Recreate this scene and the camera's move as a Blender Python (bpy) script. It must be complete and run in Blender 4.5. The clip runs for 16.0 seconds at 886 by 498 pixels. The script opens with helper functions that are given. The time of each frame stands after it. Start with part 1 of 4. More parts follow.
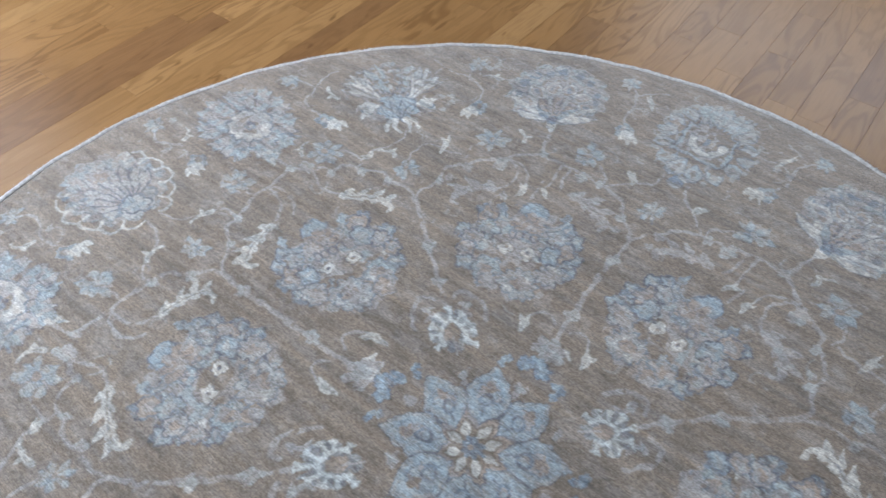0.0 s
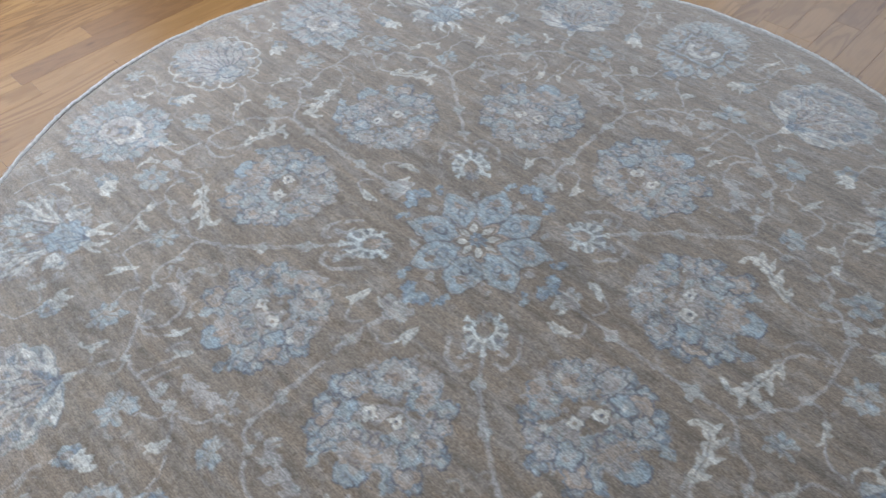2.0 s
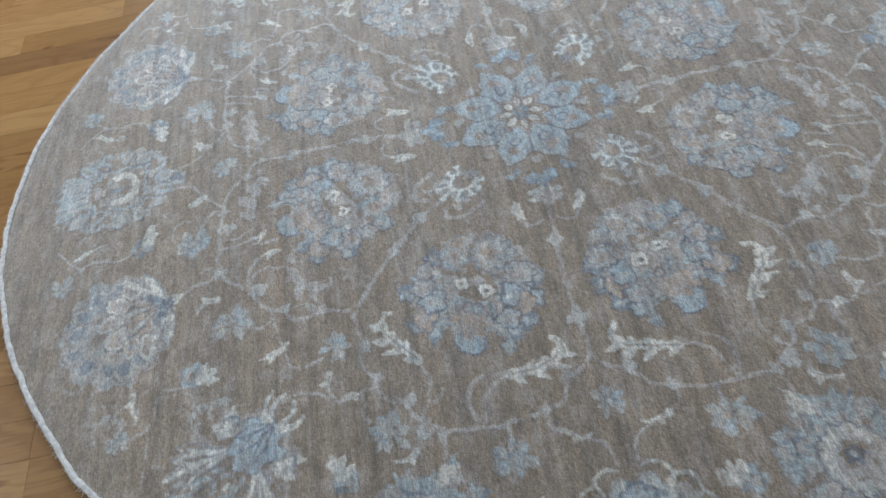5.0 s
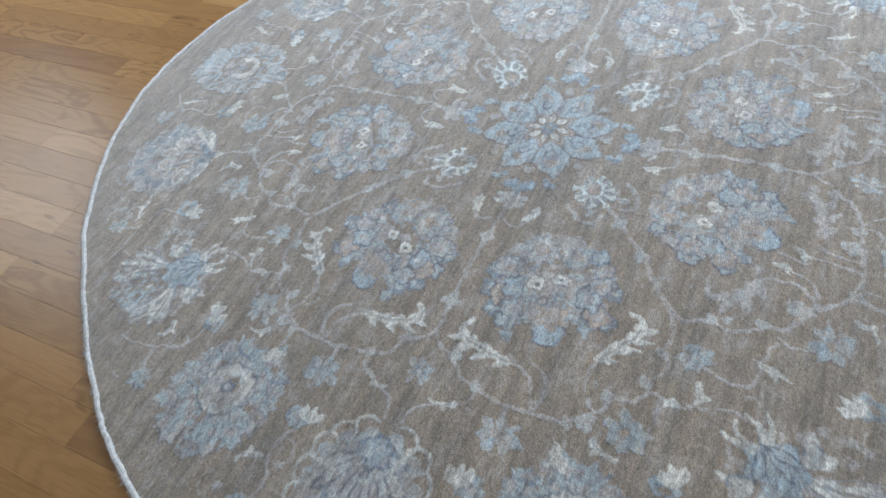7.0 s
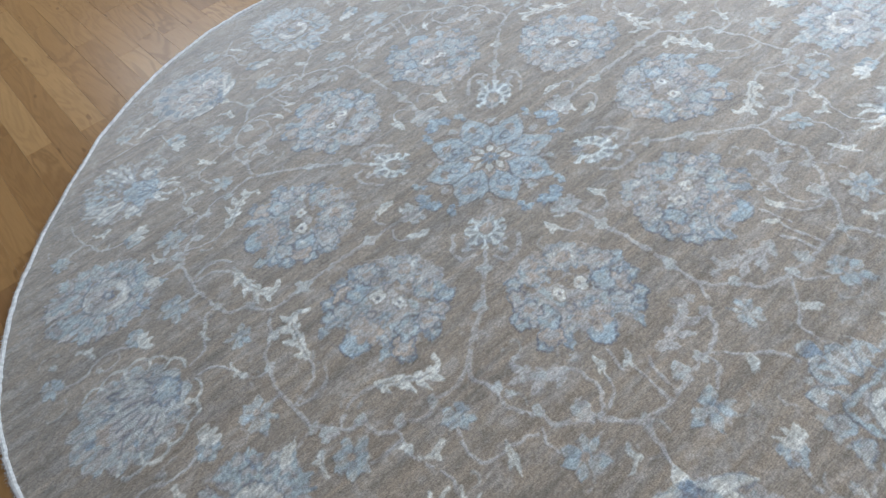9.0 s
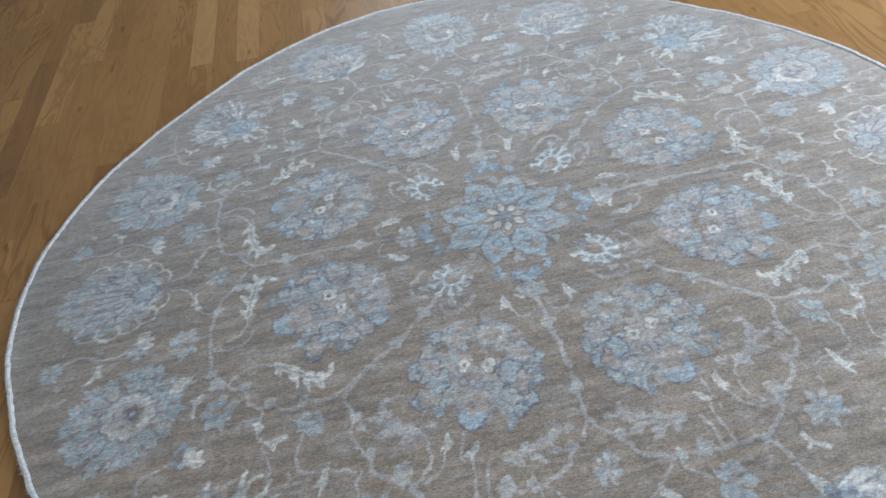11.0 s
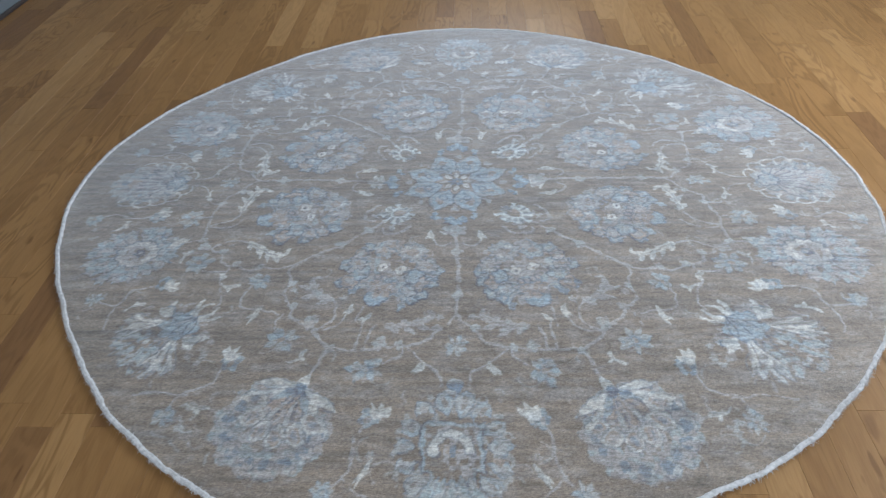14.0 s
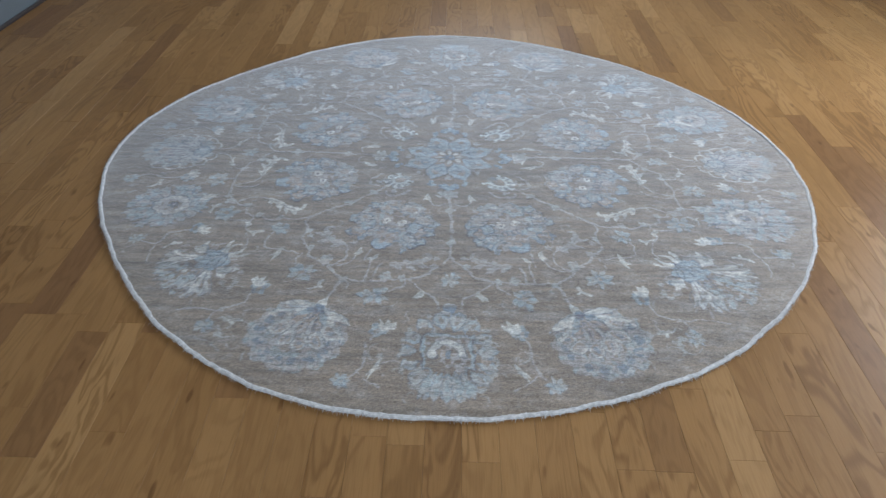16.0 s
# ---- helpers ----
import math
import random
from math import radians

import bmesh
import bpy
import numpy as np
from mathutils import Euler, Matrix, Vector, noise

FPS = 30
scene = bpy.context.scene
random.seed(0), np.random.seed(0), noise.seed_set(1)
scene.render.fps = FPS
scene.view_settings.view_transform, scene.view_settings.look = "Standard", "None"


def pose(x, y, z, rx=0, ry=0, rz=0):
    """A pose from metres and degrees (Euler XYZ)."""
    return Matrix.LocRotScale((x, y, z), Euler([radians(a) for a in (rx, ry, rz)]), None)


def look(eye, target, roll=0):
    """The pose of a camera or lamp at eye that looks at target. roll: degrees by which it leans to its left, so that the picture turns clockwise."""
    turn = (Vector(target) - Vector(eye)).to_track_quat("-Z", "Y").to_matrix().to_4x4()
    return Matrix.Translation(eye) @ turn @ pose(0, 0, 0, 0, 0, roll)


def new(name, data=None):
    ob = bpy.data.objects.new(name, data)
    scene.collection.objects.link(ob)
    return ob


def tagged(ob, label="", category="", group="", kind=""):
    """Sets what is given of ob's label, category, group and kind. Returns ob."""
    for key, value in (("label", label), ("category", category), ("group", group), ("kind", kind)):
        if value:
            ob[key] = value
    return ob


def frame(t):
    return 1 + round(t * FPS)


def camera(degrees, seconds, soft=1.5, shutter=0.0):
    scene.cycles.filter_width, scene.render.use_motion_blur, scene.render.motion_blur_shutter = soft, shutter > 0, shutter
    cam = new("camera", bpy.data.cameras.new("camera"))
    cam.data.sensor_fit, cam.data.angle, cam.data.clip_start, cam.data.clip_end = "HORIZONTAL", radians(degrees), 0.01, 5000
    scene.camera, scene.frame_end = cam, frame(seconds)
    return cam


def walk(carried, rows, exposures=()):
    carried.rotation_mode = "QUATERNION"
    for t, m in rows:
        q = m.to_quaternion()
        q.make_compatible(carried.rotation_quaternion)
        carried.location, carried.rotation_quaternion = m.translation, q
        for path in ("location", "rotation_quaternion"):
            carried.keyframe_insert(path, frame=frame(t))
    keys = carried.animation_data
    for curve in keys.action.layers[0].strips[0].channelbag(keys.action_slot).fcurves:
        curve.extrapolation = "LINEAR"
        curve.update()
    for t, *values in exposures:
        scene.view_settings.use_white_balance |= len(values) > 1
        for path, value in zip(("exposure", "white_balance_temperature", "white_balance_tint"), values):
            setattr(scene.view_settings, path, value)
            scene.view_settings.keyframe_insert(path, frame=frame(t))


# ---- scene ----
cam = camera(64.4, 16.0, soft=1.45)
PATH = [
    (0, (-0.284, 0.444, 1.194), (0.506, -0.559, -0.346), -0.5),
    (0.5, (-0.403, 0.461, 1.193), (0.537, -0.488, -0.295), -2.2),
    (1, (-0.511, 0.598, 1.203), (0.484, -0.387, -0.225), -3.5),
    (1.5, (-0.593, 0.737, 1.206), (0.338, -0.272, -0.249), -0.5),
    (2, (-0.697, 0.801, 1.209), (0.234, -0.116, -0.305), -2.3),
    (2.5, (-0.92, 0.807, 1.23), (0.154, -0.021, -0.239), -6.5),
    (3, (-1.023, 0.781, 1.227), (0.097, 0.038, -0.254), -8.5),
    (3.5, (-1.04, 0.659, 1.209), (0.092, 0.099, -0.341), -9.6),
    (3.7, (-1.047, 0.6, 1.202), (0.072, 0.161, -0.396), -9.4),
    (5.8, (-1.239, -0.05, 1.21), (-0.069, 0.222, -0.389), -12.9),
    (6, (-1.247, -0.127, 1.209), (-0.098, 0.225, -0.39), -12.7),
    (6.5, (-1.31, -0.347, 1.212), (-0.2, 0.243, -0.343), -11.2),
    (7, (-1.254, -0.491, 1.194), (-0.2, 0.257, -0.332), -13.1),
    (7.5, (-1.123, -0.611, 1.207), (-0.115, 0.181, -0.328), -10.1),
    (8, (-1.036, -0.799, 1.197), (-0.123, 0.145, -0.311), -10.5),
    (8.5, (-0.965, -0.983, 1.202), (-0.162, 0.081, -0.289), -12.4),
    (9, (-0.797, -1.053, 1.17), (-0.129, 0.113, -0.311), -14.2),
    (9.5, (-0.635, -1.108, 1.194), (-0.128, 0.131, -0.292), -14.8),
    (9.7, (-0.577, -1.149, 1.196), (-0.116, 0.128, -0.273), -14.5),
    (11.8, (-0.033, -1.336, 1.246), (-0.165, 0.076, -0.163), -5.7),
    (12, (0.016, -1.365, 1.248), (-0.164, 0.049, -0.155), -5.1),
    (12.5, (0.011, -1.475, 1.255), (-0.068, 0.009, -0.083), 0.5),
    (13, (-0.02, -1.6, 1.254), (-0.035, -0.082, -0.049), 1.8),
    (13.5, (0.007, -1.704, 1.266), (-0.037, -0.179, -0.028), -0.2),
    (14, (0.06, -1.866, 1.264), (-0.031, -0.322, -0.003), -2.3),
    (14.5, (0.063, -1.997, 1.271), (-0.059, -0.435, 0.028), -2.6),
    (15, (0.013, -2.088, 1.272), (-0.108, -0.513, 0.044), -2.7),
    (15.5, (-0.02, -2.179, 1.278), (-0.056, -0.593, 0.06), -0.8),
    (16, (0.007, -2.261, 1.289), (-0.009, -0.662, 0.087), 1.1),
]
walk(cam, [(t, look(eye, target, roll)) for t, eye, target, roll in PATH],
     exposures=[(0, 0.22, 6060, 16), (2.0, 0.13, 6130, 15), (3.7, 0.06, 6200, 14), (5.8, 0.38, 6110, 12), (8.0, 0.46, 6000, 12), (9.7, 0.46, 5960, 12), (11.8, 0.23, 5920, 12), (14, 0.20, 5900, 13), (16, 0.06, 5880, 13)])

# ---- light ----
world = bpy.data.worlds.new("world")
scene.world = world
world.use_nodes = True
wn = world.node_tree.nodes
sky = wn.new("ShaderNodeTexSky")
sky.sky_type, sky.sun_disc = "NISHITA", False
sky.sun_elevation, sky.sun_rotation = radians(35), radians(60)
wn["Background"].inputs["Strength"].default_value = 0.10
world.node_tree.links.new(sky.outputs[0], wn["Background"].inputs["Color"])

sun_data = bpy.data.lights.new("sun", "SUN")
sun_data.energy, sun_data.angle, sun_data.color = 0.8, radians(15), (1.0, 0.96, 0.9)
new("sun", sun_data).matrix_world = look((6, 3, 6), (0, 0, 0))


def window_lamp(name, eye, target, w, h, power, color):
    d = bpy.data.lights.new(name, "AREA")
    d.shape, d.size, d.size_y, d.energy, d.color = "RECTANGLE", w, h, power, color
    ob = new(name, d)
    ob.matrix_world = look(eye, target)
    return ob


# the sky's light in the three window openings
window_lamp("window_light_east", (3.12, 0.6, 1.60), (0, 0.6, 1.40), 2.3, 1.3, 76, (0.86, 0.95, 1.0))
window_lamp("window_light_south", (0.3, -3.62, 1.60), (0.3, 0, 1.40), 2.0, 1.3, 46, (0.86, 0.95, 1.0))
window_lamp("window_light_north", (0.3, 3.42, 1.80), (0.3, 0, 1.3), 1.1, 1.3, 40, (0.86, 0.95, 1.0))


# ---- materials ----
def material(name):
    m = bpy.data.materials.new(name)
    m.use_nodes = True
    return m, m.node_tree.nodes, m.node_tree.links, m.node_tree.nodes["Principled BSDF"]


def ramp(n, stops):
    r = n.new("ShaderNodeValToRGB")
    e = r.color_ramp.elements
    while len(e) < len(stops):
        e.new(0.5)
    for k, (p, c) in enumerate(stops):
        e[k].position, e[k].color = p, (*c, 1)
    return r


def mixer(n, links, kind, fac, a, b):
    m = n.new("ShaderNodeMix")
    m.data_type, m.blend_type = "RGBA", kind
    for socket, v in ((m.inputs[0], fac), (m.inputs[6], a), (m.inputs[7], b)):
        if isinstance(v, bpy.types.NodeSocket):
            links.new(v, socket)
        elif isinstance(v, (int, float)):
            socket.default_value = v
        else:
            socket.default_value = (*v, 1)
    return m.outputs[2]


def oak_material():
    m, n, links, p = material("oak_strip")
    info = n.new("ShaderNodeObjectInfo")
    geo = n.new("ShaderNodeNewGeometry")
    # one random number a board: the object's own for single boards, the island's for the joined rest
    rnd = n.new("ShaderNodeMath")
    rnd.operation = "ADD"
    links.new(info.outputs["Random"], rnd.inputs[0])
    links.new(geo.outputs["Random Per Island"], rnd.inputs[1])
    frac = n.new("ShaderNodeMath")
    frac.operation = "FRACT"
    links.new(rnd.outputs[0], frac.inputs[0])
    far = n.new("ShaderNodeMath")
    far.operation = "MULTIPLY"
    far.inputs[1].default_value = 40.0
    links.new(frac.outputs[0], far.inputs[0])
    tone = ramp(n, [(0.0, (0.235, 0.124, 0.052)), (0.12, (0.288, 0.156, 0.058)), (0.5, (0.322, 0.177, 0.067)),
                    (0.88, (0.350, 0.196, 0.075)), (1.0, (0.402, 0.236, 0.097))])
    links.new(frac.outputs[0], tone.inputs[0])
    pos = n.new("ShaderNodeVectorMath")
    pos.operation = "ADD"
    comb = n.new("ShaderNodeCombineXYZ")
    links.new(far.outputs[0], comb.inputs[0])
    links.new(far.outputs[0], comb.inputs[2])
    links.new(geo.outputs["Position"], pos.inputs[0])
    links.new(comb.outputs[0], pos.inputs[1])
    # cathedral grain: long rings along the board
    mp = n.new("ShaderNodeMapping")
    mp.inputs["Scale"].default_value = (10, 1.9, 1)
    links.new(pos.outputs[0], mp.inputs[0])
    big = n.new("ShaderNodeTexNoise")
    big.inputs["Scale"].default_value, big.inputs["Detail"].default_value, big.inputs["Distortion"].default_value = 1.0, 3, 0.7
    links.new(mp.outputs[0], big.inputs["Vector"])
    rings = n.new("ShaderNodeMath")
    rings.operation = "MULTIPLY"
    rings.inputs[1].default_value = 52
    links.new(big.outputs["Fac"], rings.inputs[0])
    sine = n.new("ShaderNodeMath")
    sine.operation = "SINE"
    links.new(rings.outputs[0], sine.inputs[0])
    grain = ramp(n, [(0.0, (0.70, 0.66, 0.62)), (0.55, (1, 1, 1)), (1.0, (1.06, 1.05, 1.03))])
    span = n.new("ShaderNodeMapRange")
    span.inputs[1].default_value, span.inputs[2].default_value = -1, 1
    links.new(sine.outputs[0], span.inputs[0])
    links.new(span.outputs[0], grain.inputs[0])
    # fine pores
    mp2 = n.new("ShaderNodeMapping")
    mp2.inputs["Scale"].default_value = (420, 14, 1)
    links.new(pos.outputs[0], mp2.inputs[0])
    pores = n.new("ShaderNodeTexNoise")
    pores.inputs["Scale"].default_value, pores.inputs["Detail"].default_value = 1.0, 2
    links.new(mp2.outputs[0], pores.inputs["Vector"])
    pr = ramp(n, [(0.30, (0.72, 0.68, 0.64)), (0.55, (1, 1, 1))])
    links.new(pores.outputs["Fac"], pr.inputs[0])
    # broad wear and mineral streaks
    worn = n.new("ShaderNodeTexNoise")
    worn.inputs["Scale"].default_value, worn.inputs["Detail"].default_value = 1.7, 4
    links.new(geo.outputs["Position"], worn.inputs["Vector"])
    wr = ramp(n, [(0.3, (0.90, 0.89, 0.88)), (0.7, (1.06, 1.05, 1.04))])
    links.new(worn.outputs["Fac"], wr.inputs[0])
    # plain-sawn boards show their rings, the others hardly
    saw = n.new("ShaderNodeMath")
    saw.operation = "MULTIPLY"
    saw.inputs[1].default_value = 7.3
    links.new(frac.outputs[0], saw.inputs[0])
    cut = n.new("ShaderNodeMath")
    cut.operation = "FRACT"
    links.new(saw.outputs[0], cut.inputs[0])
    show = n.new("ShaderNodeMapRange")
    show.inputs[1].default_value, show.inputs[2].default_value = 0.55, 0.80
    show.inputs[3].default_value, show.inputs[4].default_value = 0.34, 0.85
    links.new(cut.outputs[0], show.inputs[0])
    c = mixer(n, links, "MULTIPLY", show.outputs[0], tone.outputs[0], grain.outputs[0])
    c = mixer(n, links, "MULTIPLY", 0.4, c, pr.outputs[0])
    c = mixer(n, links, "MULTIPLY", 1.0, c, wr.outputs[0])
    # small dark knots and mineral dashes, drawn out along the board
    mp3 = n.new("ShaderNodeMapping")
    mp3.inputs["Scale"].default_value = (34, 9, 1)
    links.new(pos.outputs[0], mp3.inputs[0])
    dash = n.new("ShaderNodeTexNoise")
    dash.inputs["Scale"].default_value, dash.inputs["Detail"].default_value = 1.0, 1
    links.new(mp3.outputs[0], dash.inputs["Vector"])
    dr = ramp(n, [(0.22, (0.55, 0.50, 0.46)), (0.28, (1, 1, 1))])
    links.new(dash.outputs["Fac"], dr.inputs[0])
    c = mixer(n, links, "MULTIPLY", 0.8, c, dr.outputs[0])
    links.new(c, p.inputs["Base Color"])
    rough = n.new("ShaderNodeMapRange")
    rough.inputs[3].default_value, rough.inputs[4].default_value = 0.29, 0.39
    links.new(worn.outputs["Fac"], rough.inputs[0])
    links.new(rough.outputs[0], p.inputs["Roughness"])
    bump = n.new("ShaderNodeBump")
    bump.inputs["Strength"].default_value, bump.inputs["Distance"].default_value = 0.12, 0.002
    links.new(pores.outputs["Fac"], bump.inputs["Height"])
    links.new(bump.outputs[0], p.inputs["Normal"])
    p.inputs["Specular IOR Level"].default_value = 0.14
    return m


def paint_material(name, color, rough=0.6):
    m, n, links, p = material(name)
    geo = n.new("ShaderNodeNewGeometry")
    a = n.new("ShaderNodeTexNoise")
    a.inputs["Scale"].default_value, a.inputs["Detail"].default_value = 2.0, 4
    links.new(geo.outputs["Position"], a.inputs["Vector"])
    r = ramp(n, [(0.3, tuple(v * 0.93 for v in color)), (0.7, color)])
    links.new(a.outputs["Fac"], r.inputs[0])
    links.new(r.outputs[0], p.inputs["Base Color"])
    p.inputs["Roughness"].default_value = rough
    b = n.new("ShaderNodeTexNoise")
    b.inputs["Scale"].default_value, b.inputs["Detail"].default_value = 260, 2
    links.new(geo.outputs["Position"], b.inputs["Vector"])
    bump = n.new("ShaderNodeBump")
    bump.inputs["Strength"].default_value, bump.inputs["Distance"].default_value = 0.15, 0.001
    links.new(b.outputs["Fac"], bump.inputs["Height"])
    links.new(bump.outputs[0], p.inputs["Normal"])
    return m


def wool_material():
    """Knotted wool: the dyed yarn's colour comes with each knot, the material adds rows, fibre and sheen."""
    m, n, links, p = material("knotted_wool")
    dye = n.new("ShaderNodeAttribute")
    dye.attribute_name = "dye"
    geo = n.new("ShaderNodeNewGeometry")
    mp = n.new("ShaderNodeMapping")
    mp.inputs["Scale"].default_value = (95, 420, 1)
    links.new(geo.outputs["Position"], mp.inputs[0])
    fib = n.new("ShaderNodeTexNoise")
    fib.inputs["Scale"].default_value, fib.inputs["Detail"].default_value = 1.0, 3
    links.new(mp.outputs[0], fib.inputs["Vector"])
    fr = ramp(n, [(0.28, (0.56, 0.55, 0.54)), (0.72, (1.30, 1.30, 1.30))])
    links.new(fib.outputs["Fac"], fr.inputs[0])
    c = mixer(n, links, "MULTIPLY", 0.78, dye.outputs["Color"], fr.outputs[0])
    links.new(c, p.inputs["Base Color"])
    p.inputs["Roughness"].default_value = 0.68
    p.inputs["Specular IOR Level"].default_value = 0.38
    p.inputs["Sheen Weight"].default_value, p.inputs["Sheen Roughness"].default_value = 1.0, 0.42
    p.inputs["Specular Tint"].default_value = (1.0, 0.95, 0.88, 1)
    p.inputs["Sheen Tint"].default_value = (0.92, 0.96, 1.0, 1)
    kn = n.new("ShaderNodeTexNoise")
    kn.inputs["Scale"].default_value, kn.inputs["Detail"].default_value = 330, 2
    links.new(geo.outputs["Position"], kn.inputs["Vector"])
    bump = n.new("ShaderNodeBump")
    bump.inputs["Strength"].default_value, bump.inputs["Distance"].default_value = 0.6, 0.002
    links.new(kn.outputs["Fac"], bump.inputs["Height"])
    links.new(bump.outputs[0], p.inputs["Normal"])
    return m


def yarn_material(name, color):
    m, n, links, p = material(name)
    geo = n.new("ShaderNodeNewGeometry")
    a = n.new("ShaderNodeTexNoise")
    a.inputs["Scale"].default_value, a.inputs["Detail"].default_value = 120, 3
    links.new(geo.outputs["Position"], a.inputs["Vector"])
    r = ramp(n, [(0.34, tuple(v * 0.68 for v in color)), (0.65, color)])
    links.new(a.outputs["Fac"], r.inputs[0])
    links.new(r.outputs[0], p.inputs["Base Color"])
    p.inputs["Roughness"].default_value = 0.95
    p.inputs["Sheen Weight"].default_value = 0.3
    return m


OAK = oak_material()
WALL = paint_material("wall_paint", (0.150, 0.172, 0.186))
WHITE = paint_material("ceiling_paint", (0.80, 0.79, 0.77))
TRIM = paint_material("dark_trim", (0.055, 0.045, 0.042), 0.45)
WOOL = wool_material()
COTTON = yarn_material("white_cotton", (0.71, 0.70, 0.68))
JUTE = yarn_material("foundation", (0.42, 0.38, 0.32))


# ---- mesh helpers ----
def part(name, bm, mat, parent=None, label=""):
    me = bpy.data.meshes.new(name)
    bm.to_mesh(me)
    bm.free()
    me.materials.append(mat)
    ob = new(name, me)
    if parent is not None:
        ob.parent = parent
    if label:
        tagged(ob, label)
    return ob


def add_box(bm, x0, y0, z0, x1, y1, z1, bevel=0.0):
    made = bmesh.ops.create_cube(bm, size=1)
    bmesh.ops.scale(bm, vec=(x1 - x0, y1 - y0, z1 - z0), verts=made["verts"])
    bmesh.ops.translate(bm, vec=((x0 + x1) / 2, (y0 + y1) / 2, (z0 + z1) / 2), verts=made["verts"])
    if bevel:
        edges = list({e for v in made["verts"] for e in v.link_edges})
        bmesh.ops.bevel(bm, geom=edges, offset=bevel, segments=1, affect="EDGES")


# ---- the room ----
X0, X1, Y0, Y1, H = -2.29, 3.1, -3.6, 3.4, 2.6     # inner faces of the walls
T = 0.14


def wall_with_hole(name, along, at, out, lo, hi, hole, mat, label):
    """A wall at x = at or y = at, from lo to hi, with thickness T on the side out; hole: (a0, a1, z0, z1)."""
    bm = bmesh.new()
    spans = [(lo, hi, 0, H)] if not hole else [(lo, hole[0], 0, H), (hole[1], hi, 0, H), (hole[0], hole[1], 0, hole[2]), (hole[0], hole[1], hole[3], H)]
    for a0, a1, z0, z1 in spans:
        b0, b1 = sorted((at, at + out * T))
        if along == "y":
            add_box(bm, b0, a0, z0, b1, a1, z1)
        else:
            add_box(bm, a0, b0, z0, a1, b1, z1)
    return tagged(part(name, bm, mat), label, "wall", kind="structure")


WIN_E = (-0.55, 1.75, 0.95, 2.25)
WIN_N = (-0.25, 0.85, 1.15, 2.45)
WIN_S = (-0.7, 1.3, 0.95, 2.25)
wall_with_hole("wall_west", "y", X0, -1, Y0 - T, Y1 + T, None, WALL, "matte blue-grey painted wall above the oak floor")
wall_with_hole("wall_east", "y", X1, 1, Y0 - T, Y1 + T, WIN_E, WALL, "plain blue-grey painted wall with a wide window opening")
wall_with_hole("wall_north", "x", Y1, 1, X0, X1, WIN_N, WALL, "plain blue-grey painted wall with a tall window opening")
wall_with_hole("wall_south", "x", Y0, -1, X0, X1, WIN_S, WALL, "plain blue-grey painted wall with a wide window opening")
bm = bmesh.new()
add_box(bm, X0 - T, Y0 - T, H, X1 + T, Y1 + T, H + 0.1)
tagged(part("ceiling", bm, WHITE), "flat white painted ceiling of the room", "ceiling", kind="structure")
bm = bmesh.new()
add_box(bm, X0 + 0.001, Y0, 0.0, X0 + 0.014, Y1, 0.022, 0.004)
tagged(part("baseboard", bm, TRIM), "thin dark shoe moulding along the wall's foot", "baseboard", kind="structure")

# ---- the rug ----
def rim(a):
    """Outer radius of the hand-cut round rug in the direction a: not quite a circle."""
    return (1.2184 + 0.0221 * np.cos(a) + 0.0042 * np.sin(a) + 0.0049 * np.cos(2 * a) - 0.0055 * np.sin(2 * a) - 0.0041 * np.sin(3 * a)
            + 0.0169 * np.cos(4 * a) - 0.0041 * np.sin(4 * a) - 0.0070 * np.cos(5 * a) + 0.0076 * np.sin(5 * a) + 0.0029 * np.cos(6 * a)
            + 0.0022 * np.sin(19 * a + 1.0) * np.sin(5 * a) + 0.0014 * np.sin(41 * a))


rug = tagged(new("round_rug"), "round taupe hand-knotted wool rug with pale blue and ivory flowers", "rug")

KNOT, HALF = 0.0026, 1.275
NG = int(2 * HALF / KNOT) + 1
axis = -HALF + KNOT * np.arange(NG)
GX, GY = np.meshgrid(axis, axis)          # row: y, column: x
rs = np.random.RandomState(3)


def weave_noise(sx, sy, seed):
    """Smooth noise from 0 to 1 over the rug with features of sx by sy metres."""
    st = np.random.RandomState(seed)
    nx, ny = int(2 * HALF / sx) + 3, int(2 * HALF / sy) + 3
    lat = st.rand(ny, nx)
    fx, fy = (axis + HALF) / sx, (axis + HALF) / sy
    ix, iy = fx.astype(int), fy.astype(int)
    tx, ty = fx - ix, fy - iy
    tx, ty = tx * tx * (3 - 2 * tx), (ty * ty * (3 - 2 * ty))[:, None]
    top = lat[iy][:, ix] * (1 - tx) + lat[iy][:, ix + 1] * tx
    bot = lat[iy + 1][:, ix] * (1 - tx) + lat[iy + 1][:, ix + 1] * tx
    return top * (1 - ty) + bot * ty


def ease(x, a, b):
    t = np.clip((x - a) / (b - a), 0, 1)
    return t * t * (3 - 2 * t)


